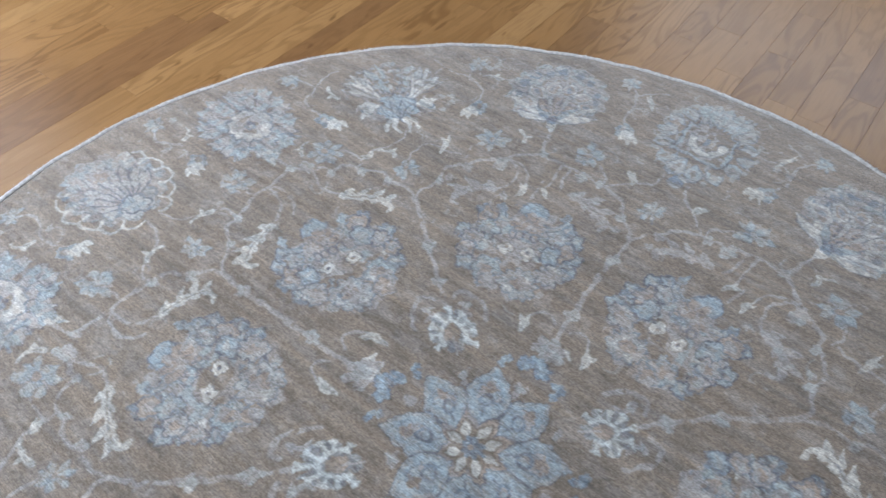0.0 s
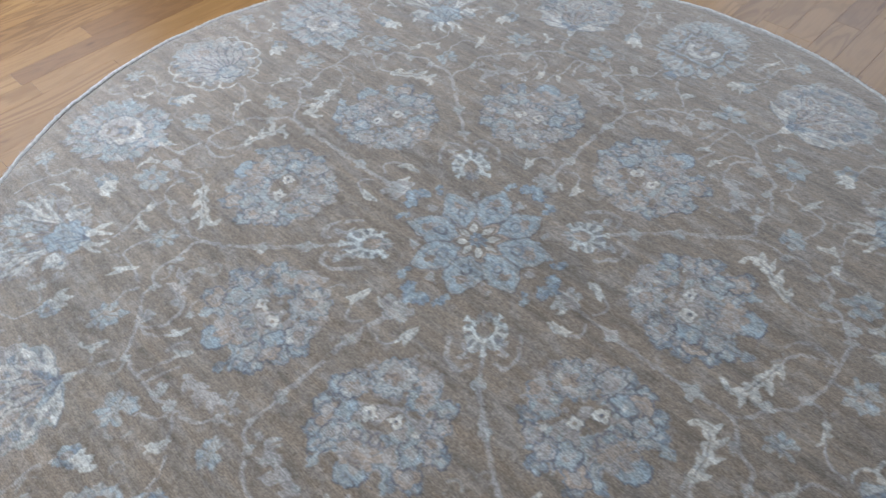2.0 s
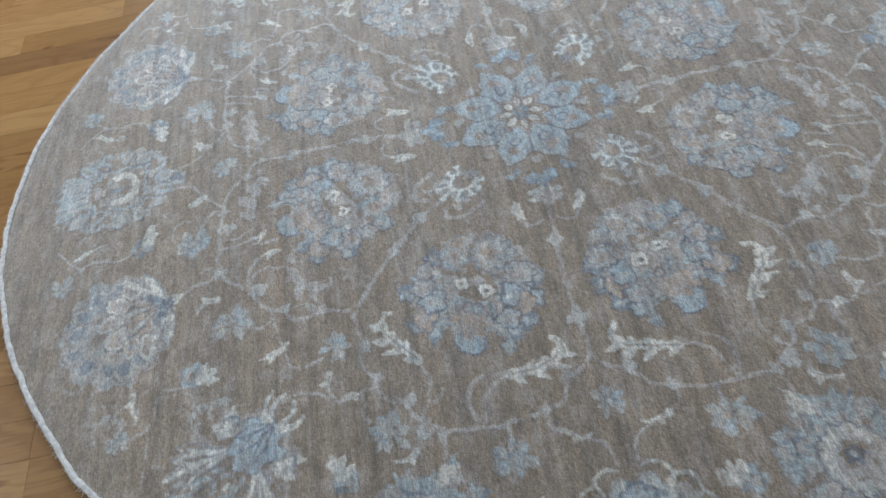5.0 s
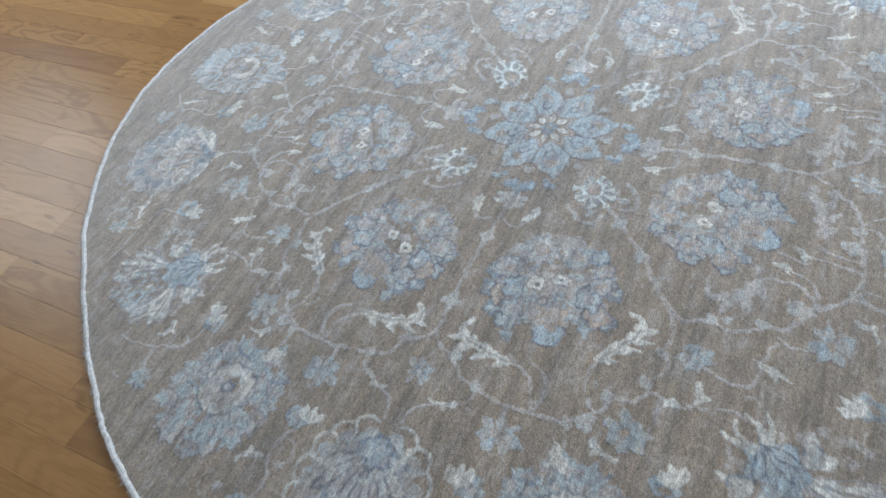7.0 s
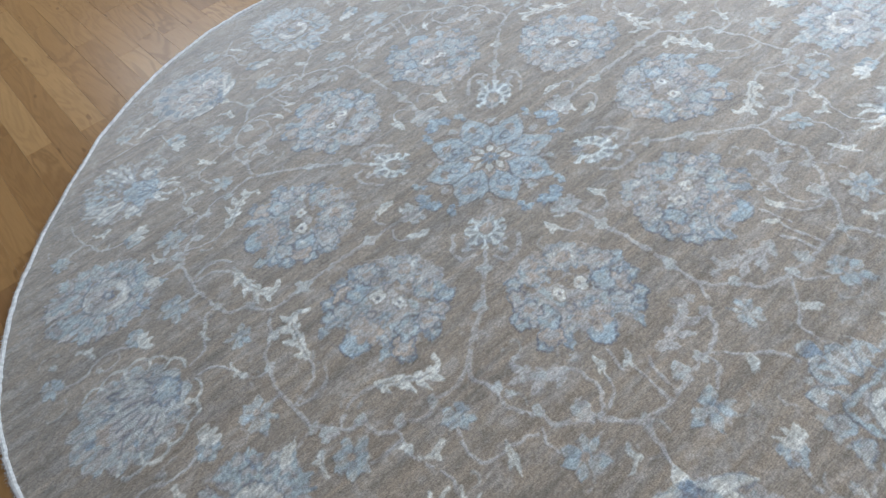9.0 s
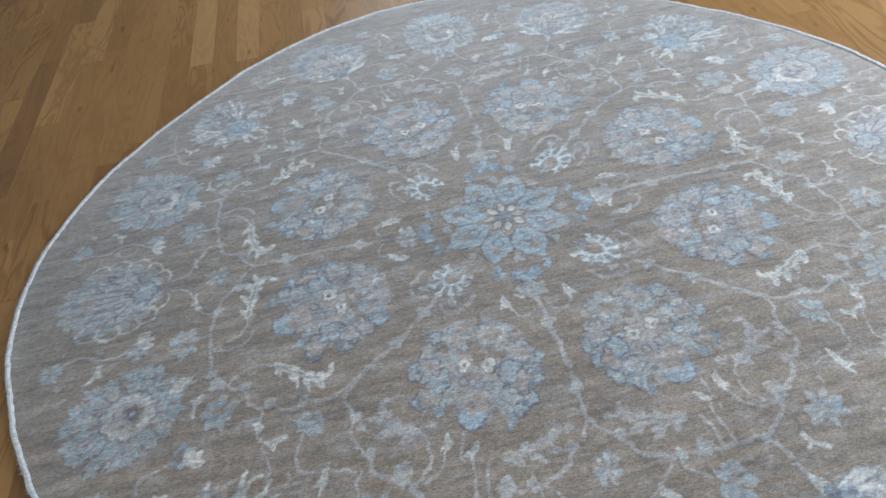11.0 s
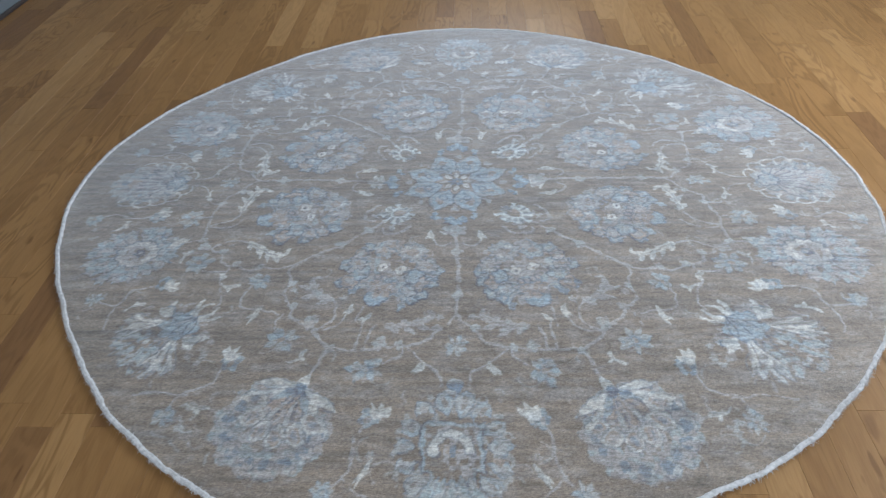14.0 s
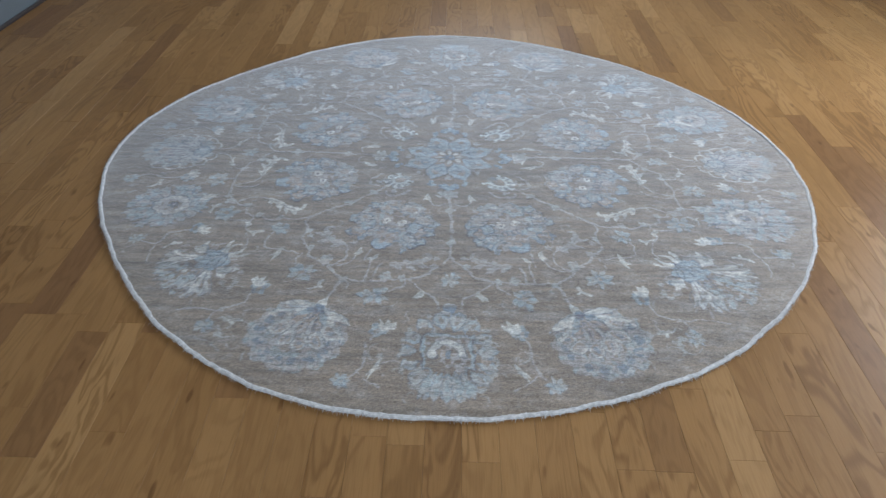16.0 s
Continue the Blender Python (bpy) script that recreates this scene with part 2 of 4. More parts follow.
# the design is drawn symmetric, and woven a little off centre and uneven
RAD = np.hypot(GX, GY)
mid = ease(RAD, 0.2, 0.42)
PX = GX - 0.013 * mid - 0.023 * ease(np.abs(GX), 0.68, 0.95)
PY = GY - 0.015 * mid * (1 - ease(RAD, 0.55, 0.8)) + 0.012 * ease(np.abs(GY), 0.8, 0.95)
PX = PX + 0.010 * (weave_noise(0.06, 0.06, 21) - 0.5) + 0.007 * (weave_noise(0.016, 0.016, 22) - 0.5)
PY = PY + 0.010 * (weave_noise(0.06, 0.06, 23) - 0.5) + 0.007 * (weave_noise(0.016, 0.016, 24) - 0.5)
TUFT = np.clip(0.5 + 1.5 * (0.6 * weave_noise(0.008, 0.0055, 36) + 0.4 * weave_noise(0.0045, 0.004, 37) - 0.5), 0, 1)
FADE = 0.5 * weave_noise(0.05, 0.010, 34) + 0.5 * weave_noise(0.012, 0.004, 35)
M1, M2, M3 = weave_noise(0.013, 0.013, 31), weave_noise(0.028, 0.028, 32), weave_noise(0.007, 0.006, 33)

FIELD = np.array((0.254, 0.204, 0.154))
SKY = np.array((0.370, 0.432, 0.462))
BLUE = np.array((0.180, 0.235, 0.295))
PALE = np.array((0.440, 0.452, 0.442))
IVORY = np.array((0.640, 0.636, 0.590))
LILAC = np.array((0.414, 0.390, 0.376))
TAN = np.array((0.375, 0.305, 0.248))
SLATE = np.array((0.112, 0.128, 0.168))
TEAL = np.array((0.370, 0.435, 0.450))
STEEL = np.array((0.205, 0.255, 0.300))
AZURE = np.array((0.365, 0.458, 0.520))
CORN = np.array((0.200, 0.272, 0.340))

DYE = np.tile(FIELD, (NG, NG, 1))
OWNER = np.zeros((NG, NG), int)
MOTIFS = [("field", "taupe knotted wool ground with fine streaks")]


class Patch:
    """A window of the rug with u outwards and v along the ring, in which one motif is drawn."""

    def __init__(self, name, label, az, r, reach, flip=1):
        a = math.radians(az)
        cx, cy = r * math.cos(a), r * math.sin(a)
        i0, i1 = (max(0, int((c - reach - 0.06 + HALF) / KNOT)) for c in (cx, cy))
        j0, j1 = (min(NG, int((c + reach + 0.08 + HALF) / KNOT)) for c in (cx, cy))
        self.w = (slice(i1, j1), slice(i0, j0))
        x, y = PX[self.w] - cx, PY[self.w] - cy
        self.u = x * math.cos(a) + y * math.sin(a)
        self.v = flip * (-x * math.sin(a) + y * math.cos(a))
        self.m1, self.m2, self.m3, self.fade, self.tuft = M1[self.w], M2[self.w], M3[self.w], FADE[self.w], TUFT[self.w]
        MOTIFS.append((name, label))
        self.key = len(MOTIFS) - 1

    def paint(self, d, c, c2=None, by=None, at=0.5, strength=1.0):
        """Weave colour c (mixed with c2 where the noise by passes at) where the distance d is below nought."""
        rag = min(0.006, 0.4 * max(0.0, -float(d.min())))
        d = d + rag * (self.tuft - 0.5) + 0.35 * rag * (self.m1 - 0.5)
        al = np.clip(0.5 - d / KNOT, 0, 1) * strength * (0.76 + 0.24 * ease(self.fade, 0.2, 0.55))
        if c2 is not None:
            t = ease(by, at - 0.12, at + 0.12)[..., None]
            c = c * (1 - t) + c2 * t
        box = DYE[self.w]
        box[:] = box * (1 - al[..., None]) + c * al[..., None]
        OWNER[self.w][al > 0.5] = self.key

    def line(self, d, c=None, w=0.0019, strength=0.75):
        """A thin broken outline along the edge of a shape."""
        self.paint(np.maximum(np.abs(d) - w, (0.30 - self.m1) * 0.02), STEEL if c is None else c, SLATE, self.m2, 0.55, strength)

    def ell(self, cu, cv, a, b, rot=0.0):
        ca, sa = math.cos(rot), math.sin(rot)
        p, q = (self.u - cu) * ca + (self.v - cv) * sa, -(self.u - cu) * sa + (self.v - cv) * ca
        return (np.hypot(p / a, q / b) - 1) * min(a, b)

    def lobed(self, cu, cv, a, b, n, amp, phase=0.0, sharp=1.0):
        p, q = (self.u - cu) / a, (self.v - cv) / b
        th = np.arctan2(q, p)
        wave = np.abs(np.cos(0.5 * n * th + phase)) ** sharp
        return (np.hypot(p, q) - (1 - amp + amp * wave)) * min(a, b)

    def stroke(self, pts, w, taper=0.0):
        """Distance to a line through pts of width w; taper: how much thinner its end is."""
        d = np.full(self.u.shape, 9.0)
        n = len(pts) - 1
        for k, ((a, b), (c, e)) in enumerate(zip(pts, pts[1:])):
            du, dv = c - a, e - b
            t = np.clip(((self.u - a) * du + (self.v - b) * dv) / (du * du + dv * dv + 1e-12), 0, 1)
            half = 0.5 * w * (1 - taper * (k + t) / n)
            d = np.minimum(d, np.hypot(self.u - a - t * du, self.v - b - t * dv) - half)
        return d

    def leaf(self, a, b, w, skew=0.4):
        """A pointed leaf from a to b, w wide, widest at the share skew of its length."""
        du, dv = b[0] - a[0], b[1] - a[1]
        ln = math.hypot(du, dv)
        t = ((self.u - a[0]) * du + (self.v - a[1]) * dv) / ln ** 2
        q = np.abs(-(self.u - a[0]) * dv + (self.v - a[1]) * du) / ln
        tt = np.clip(t, 0, 1)
        prof = np.where(tt < skew, np.sin(0.5 * math.pi * tt / skew), np.cos(0.5 * math.pi * (tt - skew) / (1 - skew)))
        d = q - 0.5 * w * prof
        return np.maximum(d, np.maximum(-t, t - 1) * ln)


def arc(cu, cv, r, a0, a1, n=14, squash=1.0):
    return [(cu + r * math.cos(math.radians(a)), cv + squash * r * math.sin(math.radians(a))) for a in np.linspace(a0, a1, n)]


def bend(points, n=8):
    """A smooth line through the points."""
    p = [points[0], *points, points[-1]]
    out = []
    for a, b, c, d in zip(p, p[1:], p[2:], p[3:]):
        for k in range(n):
            t = k / n
            out.append(tuple(0.5 * (2 * q + (r - o) * t + (2 * o - 5 * q + 4 * r - s) * t * t + (3 * q - o - 3 * r + s) * t ** 3) for o, q, r, s in zip(a, b, c, d)))
    return out + [points[-1]]


def places(fold):
    """The directions that a motif takes in the four quarters, and the mirror sign of each."""
    if fold == 0:
        return ((90, 1), (270, 1))
    if fold == 90:
        return ((0, 1), (180, 1))
    return ((90 - fold, -1), (90 + fold, 1), (270 - fold, -1), (270 + fold, 1))


def vine(line, w=0.0078, color=LILAC, name="vine", label="thin pale lilac vine"):
    """A vine along points (fold in degrees, radius), in each quarter."""
    smooth = bend(line)
    f0, r0 = smooth[len(smooth) // 2]
    for az, s in (places(f0) if all(f == f0 for f, _ in line) else places(f0 if 0 < f0 < 90 else 45)):
        ca, sa = math.cos(math.radians(az)), math.sin(math.radians(az))
        loc = []
        for f, r in smooth:
            a = math.radians(az + s * (f - f0))
            x, y = r * math.cos(a) - r0 * ca, r * math.sin(a) - r0 * sa
            loc.append((x * ca + y * sa, s * (-x * sa + y * ca)))
        g = Patch(name, label, az, r0, max(math.hypot(*q) for q in loc) + 0.03, s)
        d = g.stroke(loc, 1.08 * w)
        g.paint(d, color, FIELD, g.m1, 0.80, 0.95)


def node(fold, r, size=0.013):
    for az, s in places(fold):
        g = Patch("vine_knot", "small pale blue knot on the vine", az, r, 0.05, s)
        g.paint(g.lobed(0, 0, size * 1.2, size, 4, 0.3), PALE, LILAC, g.m1, 0.6)


def rosette(fold, r, size, turn):
    for az, s in places(fold):
        g = Patch("rosette", "small ragged pale blue rosette", az, r, size + 0.03, s)
        dice = random.Random(int(az * 7 + r * 1000))
        g.paint(g.lobed(0, 0, size * 1.05, size * 0.9, 5, 0.45, turn), LILAC, FIELD, g.m1, 0.5, 0.7)
        for k in range(7):
            t = turn + math.radians(51.4 * k + dice.uniform(-12, 12))
            ln = size * dice.uniform(0.95, 1.3)
            d = g.leaf((0.15 * size * math.cos(t), 0.15 * size * math.sin(t)), (ln * math.cos(t), ln * math.sin(t)), size * dice.uniform(0.42, 0.60), 0.62)
            g.paint(d - 0.002, STEEL, FIELD, g.m1, 0.52, 0.7)
            g.paint(d, SKY, PALE, g.m1, 0.45, 0.9)
        g.paint(g.lobed(0, 0, size * 0.36, size * 0.36, 5, 0.4, turn), STEEL, SKY, g.m1, 0.5, 0.6)
        g.paint(g.ell(0.001, 0.002, size * 0.24, size * 0.24), TAN, PALE, g.m2, 0.5)


def tulip(fold, r, lean):
    for az, s in places(fold):
        g = Patch("tulip", "small ivory tulip with a blue calyx", az, r, 0.07, s)
        g.paint(g.lobed(0.016, 0.012 * lean, 0.029, 0.027, 5, 0.3), SKY, STEEL, g.m1, 0.55)
        g.paint(g.ell(0.022, 0.016 * lean, 0.010, 0.008), LILAC, FIELD, g.m1, 0.5)
        for dv, ln in ((-0.018, 0.032), (0, 0.040), (0.018, 0.030)):
            g.paint(g.leaf((0.012, dv * 0.5 - 0.008 * lean), (0.012 - ln, dv * 1.3 - 0.010 * lean), 0.020), IVORY)
        g.paint(g.ell(0.005, -0.004 * lean, 0.015, 0.017), IVORY, PALE, g.m1, 0.66)


def sprig(fold, r, turn, ln=0.036):
    """A single small ivory leaf with a dark vein."""
    for az, s in places(fold):
        g = Patch("small_leaf", "small ivory leaf", az, r, 0.05, s)
        t = math.radians(turn)
        du, dv = math.cos(t), math.sin(t)
        side = 1 if int(fold * 10) % 4 < 2 else -1
        p = [(-du * ln * 0.55, -dv * ln * 0.55), (-du * ln * 0.1 - 0.10 * side * dv * ln, -dv * ln * 0.1 + 0.10 * side * du * ln),
             (du * ln * 0.35, dv * ln * 0.35), (du * ln * 0.55 + 0.22 * side * dv * ln, dv * ln * 0.55 - 0.22 * side * du * ln)]
        d = g.stroke(bend(p, 5), ln * 0.30, 0.65)
        g.paint(d - 0.002, LILAC, FIELD, g.m1, 0.5, 0.6)
        g.paint(d, IVORY, PALE, g.m1, 0.62, 0.92)
        g.paint(g.leaf(p[1], (p[1][0] - dv * side * ln * 0.42, p[1][1] + du * side * ln * 0.42), ln * 0.24), IVORY)
        g.paint(g.stroke([(0.8 * p[0][0], 0.8 * p[0][1]), p[1]], 0.0028), SLATE, FIELD, g.m3, 0.5, 0.6)


def local(f0, r0, line):
    """Points (fold, radius) in the window of a motif at fold f0 and radius r0."""
    out = []
    for f, r in line:
        a = math.radians(f - f0)
        out.append((r * math.cos(a) - r0, r * math.sin(a)))
    return out


def fern(line, color, soft, name, label, rib=0.75, size=1.0):
    """A feathered leaf with a hooked tip along points (fold, radius) from its foot; its long barbs lie on the outer side."""
    f0, r0 = line[len(line) // 2]
    for az, s in places(f0):
        g = Patch(name, label, az, r0, 0.12, s)
        spine = bend(local(f0, r0, line), 6)
        n = len(spine)
        for k in range(n - 1):
            t = k / n
            (a, b), (c, e) = spine[k], spine[k + 1]
            if k % 5 == 1 and t < 0.60:
                q = math.hypot(c - a, e - b) + 1e-9
                du, dv = (c - a) / q, (e - b) / q
                for side in (-1, 1):
                    ru, rv = -side * dv, side * du
                    ln = size * (0.037 if ru > 0 else 0.017) * (0.70 + 0.5 * math.sin(math.pi * min(1, t / 0.60)))
                    en = (a + ln * (0.62 * du + 0.78 * ru), b + ln * (0.62 * dv + 0.78 * rv))
                    g.paint(g.leaf((a - 0.003 * du, b - 0.003 * dv), en, 0.0175 * size, 0.35), color, soft, g.m1, 0.72)
        g.paint(g.stroke(spine[:n * 2 // 3], 0.0185 * size, 0.1), color, soft, g.m1, 0.75)
        g.paint(g.stroke(spine[n // 2:], 0.0155 * size, 0.35), color, soft, g.m1, 0.75)
        g.paint(g.stroke(spine[1:n * 3 // 5], 0.0034), SLATE, FIELD, g.m3, 0.45, rib)


def solo_leaf(line, w, color=None, soft=None, name="small_leaf", label="small ivory leaf", vein=0.5):
    """A single pointed leaf along points (fold, radius)."""
    color, soft = (IVORY, PALE) if color is None else (color, soft)
    f0, r0 = line[len(line) // 2]
    for az, s in places(f0):
        g = Patch(name, label, az, r0, 0.08, s)
        p = bend(local(f0, r0, line), 5)
        half = len(p) // 2
        g.paint(np.minimum(g.stroke(p[:half + 1][::-1], w, 0.75), g.stroke(p[half:], w, 0.85)), color, soft, g.m1, 0.72)
        a, b = p[half], p[-1]
        g.paint(g.leaf(a, (a[0] + 0.5 * (b[0] - a[0]) + 0.55 * w, a[1] + 0.5 * (b[1] - a[1]) + 0.85 * w), 0.7 * w), color, soft, g.m1, 0.7)
        g.paint(g.stroke(p[1:half], 0.0028), SLATE, FIELD, g.m3, 0.5, vein)


# faint curls and half-faded tendrils that fill the ground
fill = random.Random(8)
for k in range(80):
    f, r = fill.uniform(2, 88), 0.27 + 0.90 * math.sqrt(fill.random()) * 0.98
    size, a0, tint = fill.uniform(0.013, 0.032), fill.uniform(0, 360), fill.choice((LILAC, LILAC, PALE, PALE, TAN))
    sweep, w = fill.uniform(110, 250), fill.uniform(0.006, 0.010)
    for az, s in places(f):
        g = Patch("tendril", "faint curled tendril", az, r, 0.06, s)
        g.paint(g.stroke(arc(0, 0, size, a0, a0 + sweep), w, 0.4), tint, FIELD, g.m1, 0.60, 0.55)
        if k % 3 == 0:
            t = math.radians(a0)
            g.paint(g.lobed(size * math.cos(t), size * math.sin(t), 0.011, 0.011, 5, 0.35), PALE, LILAC, g.m1, 0.5, 0.8)

# --- vines first, the flowers lie over them
vine([(0, 0.24), (0, 0.42), (0, 0.615)], 0.010)
vine([(45, 0.30), (45.3, 0.45), (47.2, 0.615)], 0.0095)
vine([(90, 0.25), (90, 0.45), (90, 0.645)], 0.0095)
# from the end of one axis to the stem between
vine([(0.1, 0.612), (1.4, 0.640), (3.2, 0.652), (4.2, 0.658)])
vine([(4.2, 0.656), (4.9, 0.676), (5.6, 0.695), (7.4, 0.709), (9.6, 0.722), (11.0, 0.724)])
vine([(11.0, 0.722), (13.4, 0.742), (17.0, 0.752), (20.0, 0.766), (22.8, 0.782), (22.9, 0.87)], 0.0085)
vine([(22.8, 0.780), (26.0, 0.764), (29.6, 0.744), (33.2, 0.742), (35.4, 0.730), (36.4, 0.710)], 0.0085)
vine([(36.4, 0.710), (38.2, 0.717), (40.8, 0.700), (42.2, 0.664)])
vine([(42.0, 0.667), (44.6, 0.648), (46.2, 0.638), (47.2, 0.612)])
vine([(47.2, 0.612), (48.2, 0.648), (50.2, 0.670), (52.4, 0.686)])
vine([(52.4, 0.684), (52.6, 0.712), (54.6, 0.732), (57.2, 0.734)])
vine([(57.0, 0.732), (57.2, 0.756), (59.9, 0.770), (62.2, 0.756), (62.8, 0.776), (64.6, 0.786), (68.2, 0.806), (69.3, 0.88)], 0.0085)
vine([(68.2, 0.805), (72.0, 0.786), (76.0, 0.774), (79.6, 0.756), (81.2, 0.742)], 0.0085)
vine([(81.0, 0.744), (83.4, 0.735), (84.6, 0.712), (85.2, 0.690)])
vine([(85.2, 0.692), (87.2, 0.678), (89.0, 0.662), (89.9, 0.642)])
# side shoots
vine([(28.6, 0.745), (27.4, 0.725), (26.8, 0.700), (27.5, 0.676), (29.2, 0.650), (31.2, 0.640)], 0.007)
vine([(24.4, 0.676), (25.0, 0.710), (27.0, 0.734), (28.4, 0.744)], 0.006)
vine([(20.0, 0.672), (19.6, 0.702), (18.9, 0.752)], 0.0065)
vine([(17.4, 0.676), (17.7, 0.712), (17.1, 0.752)], 0.0065)
vine([(22.4, 0.632), (21.9, 0.668), (21.2, 0.690)], 0.0065)
vine([(77.2, 0.676), (74.2, 0.700), (73.0, 0.730), (73.2, 0.774)], 0.0065)
vine([(72.6, 0.680), (71.0, 0.700), (70.9, 0.730), (72.1, 0.768), (73.2, 0.774)], 0.0065)
vine([(61.7, 0.678), (63.4, 0.697), (64.9, 0.729), (64.6, 0.780)], 0.0065)
vine([(57.0, 0.755), (55.6, 0.771), (57.3, 0.804), (58.6, 0.822)], 0.006)
vine([(55.6, 0.771), (53.6, 0.800), (50.6, 0.809), (48.2, 0.829), (47.0, 0.860)], 0.006)
vine([(48.0, 0.735), (46.6, 0.772), (44.0, 0.798), (41.0, 0.772), (37.4, 0.750)], 0.006)
vine([(36.5, 0.745), (36.0, 0.775), (33.8, 0.800)], 0.006)
vine([(10.4, 0.726), (10.0, 0.750), (12.6, 0.785)], 0.006)
vine([(9.6, 0.722), (6.6, 0.752), (3.2, 0.790), (2.2, 0.830)], 0.006)
vine([(80.8, 0.745), (81.7, 0.783), (85.4, 0.806), (88.0, 0.824), (89.0, 0.870)], 0.006)
vine([(76.2, 0.774), (76.6, 0.800), (77.0, 0.820)], 0.006)
vine([(12.2, 0.945), (12.5, 0.985), (11.8, 1.037), (12.3, 1.085), (14.0, 1.115)], 0.0065)
vine([(12.2, 1.070), (10.6, 1.095), (8.4, 1.115)], 0.0055)
vine([(35.8, 0.945), (34.4, 1.000), (36.2, 1.060), (35, 1.12)], 0.006)
vine([(35.5, 1.05), (39, 1.09), (41, 1.13)], 0.0055)
vine([(58.8, 0.945), (60.2, 1.02), (58.2, 1.07), (60.6, 1.12)], 0.006)
vine([(58.4, 1.066), (56.0, 1.105), (54.1, 1.123)], 0.0055)
vine([(80, 0.96), (79.3, 1.03), (81.2, 1.09), (80, 1.14)], 0.006)
# curls that spring from the fans and from the leaves beside the centre
vine([(41.0, 0.330), (37.2, 0.346), (33.0, 0.326), (30.6, 0.296), (29.8, 0.272)], 0.009)
vine([(49.0, 0.330), (52.8, 0.346), (57.0, 0.326), (59.4, 0.296), (60.2, 0.272)], 0.009)
vine([(12.6, 0.312), (9.6, 0.334), (6.4, 0.334), (3.6, 0.318)], 0.006)
vine([(77.6, 0.312), (80.6, 0.334), (83.8, 0.334), (86.6, 0.318)], 0.006)
for f, r in ((0, 0.362), (0, 0.540), (45, 0.372), (45.5, 0.475), (90, 0.38), (90, 0.570)):
    node(f, r, 0.017)
for f, r in ((4.3, 0.658), (11.0, 0.724), (22.8, 0.778), (29.6, 0.738), (36.4, 0.712), (42.1, 0.664), (52.4, 0.686), (56.6, 0.736), (62.2, 0.754), (68.2, 0.805), (81.1, 0.743), (85.2, 0.690)):
    node(f, r, 0.012)
for f, r in ((14.7, 0.730), (30.2, 0.725), (65.6, 0.800)):
    node(f, r, 0.018)

# lilac feathered leaves between the inner palmettes and the ring vine
for line in ([(14.6, 0.670), (11.6, 0.660), (8.4, 0.644), (5.8, 0.622), (6.6, 0.602)],
             [(30.8, 0.646), (34.2, 0.650), (37.2, 0.638), (39.4, 0.612), (38.2, 0.598)],
             [(36.5, 0.315), (38.5, 0.290), (37.0, 0.268)], [(53.5, 0.315), (51.5, 0.290), (53.0, 0.268)]):
    fern(line, LILAC, PALE, "curled_leaf", "pale lilac curled leaf", 0.25, 0.62 if line[0][1] < 0.4 else 1.1)

# --- centre medallion
g = Patch("medallion", "eight-petalled pale blue centre flower with a starred heart", 0, 0, 0.2)
PETALS = []
for k in range(8):
    t = math.radians(22.5 + 45 * k)
    PETALS.append((t, ((0.040 * math.cos(t), 0.040 * math.sin(t)), (0.170 * math.cos(t), 0.170 * math.sin(t)))))
shapes = [g.leaf(a, b, 0.083, 0.46) for t, (a, b) in PETALS]
for d in shapes:
    g.paint(d - 0.0024, STEEL, SLATE, g.m1, 0.50, 0.9)
for (t, (a, b)), d in zip(PETALS, shapes):
    c, s = math.cos(t), math.sin(t)
    g.paint(d, SKY, PALE, g.m1, 0.60)
    g.paint(d + 0.0085, AZURE, SKY, g.m1, 0.64)
    heart = g.lobed(0.108 * c, 0.108 * s, 0.026, 0.021, 3, 0.22, 1.5 * t)
    g.paint(heart - 0.0030, STEEL, CORN, g.m1, 0.5, 0.8)
    g.paint(heart, SKY, LILAC, g.m1, 0.62)
    g.paint(g.ell(0.121 * c, 0.121 * s, 0.0145, 0.0105, t), TAN, FIELD, g.m2, 0.5)
    g.paint(g.stroke([(0.121 * math.cos(t + q), 0.121 * math.sin(t + q)) for q in (-0.13, 0.13)], 0.005), LILAC, TAN, g.m1, 0.5)
    g.paint(np.abs(g.ell(0.091 * c, 0.091 * s, 0.0125, 0.0115, t)) - 0.0030, SLATE, CORN, g.m1, 0.5, 0.9)
    g.paint(g.stroke([(0.060 * c, 0.060 * s), (0.076 * c, 0.076 * s)], 0.0045), CORN, SLATE, g.m1, 0.5, 0.8)
for k in range(8):
    t = math.radians(45 * k)
    c, s = math.cos(t), math.sin(t)
    g.paint(g.leaf((0.122 * c, 0.122 * s), (0.165 * c, 0.165 * s), 0.040, 0.8), FIELD, LILAC, g.m1, 0.72)
    g.paint(g.lobed(0.150 * c, 0.150 * s, 0.014, 0.012, 3, 0.3, t), TAN if k % 2 else LILAC, PALE, g.m1, 0.55)
    g.paint(g.stroke([(0.060 * c, 0.060 * s), (0.112 * c, 0.112 * s)], 0.0042), SLATE, CORN, g.m1, 0.55, 0.85)
r, th = np.hypot(g.u, g.v), np.arctan2(g.v, g.u)
saw = np.abs(((th / (math.pi / 4)) % 1) - 0.5) * 2
g.paint(r - (0.043 + 0.026 * saw) - 0.0035, SLATE, CORN, g.m1, 0.5, 0.9)
g.paint(r - (0.043 + 0.026 * saw), TAN, LILAC, g.m1, 0.62)
g.paint(r - (0.038 + 0.020 * saw), FIELD * 0.92)
for k in range(8):
    t = math.radians(45 * k)
    g.paint(g.leaf((0.020 * math.cos(t), 0.020 * math.sin(t)), (0.053 * math.cos(t), 0.053 * math.sin(t)), 0.0175, 0.5), IVORY * 0.94)
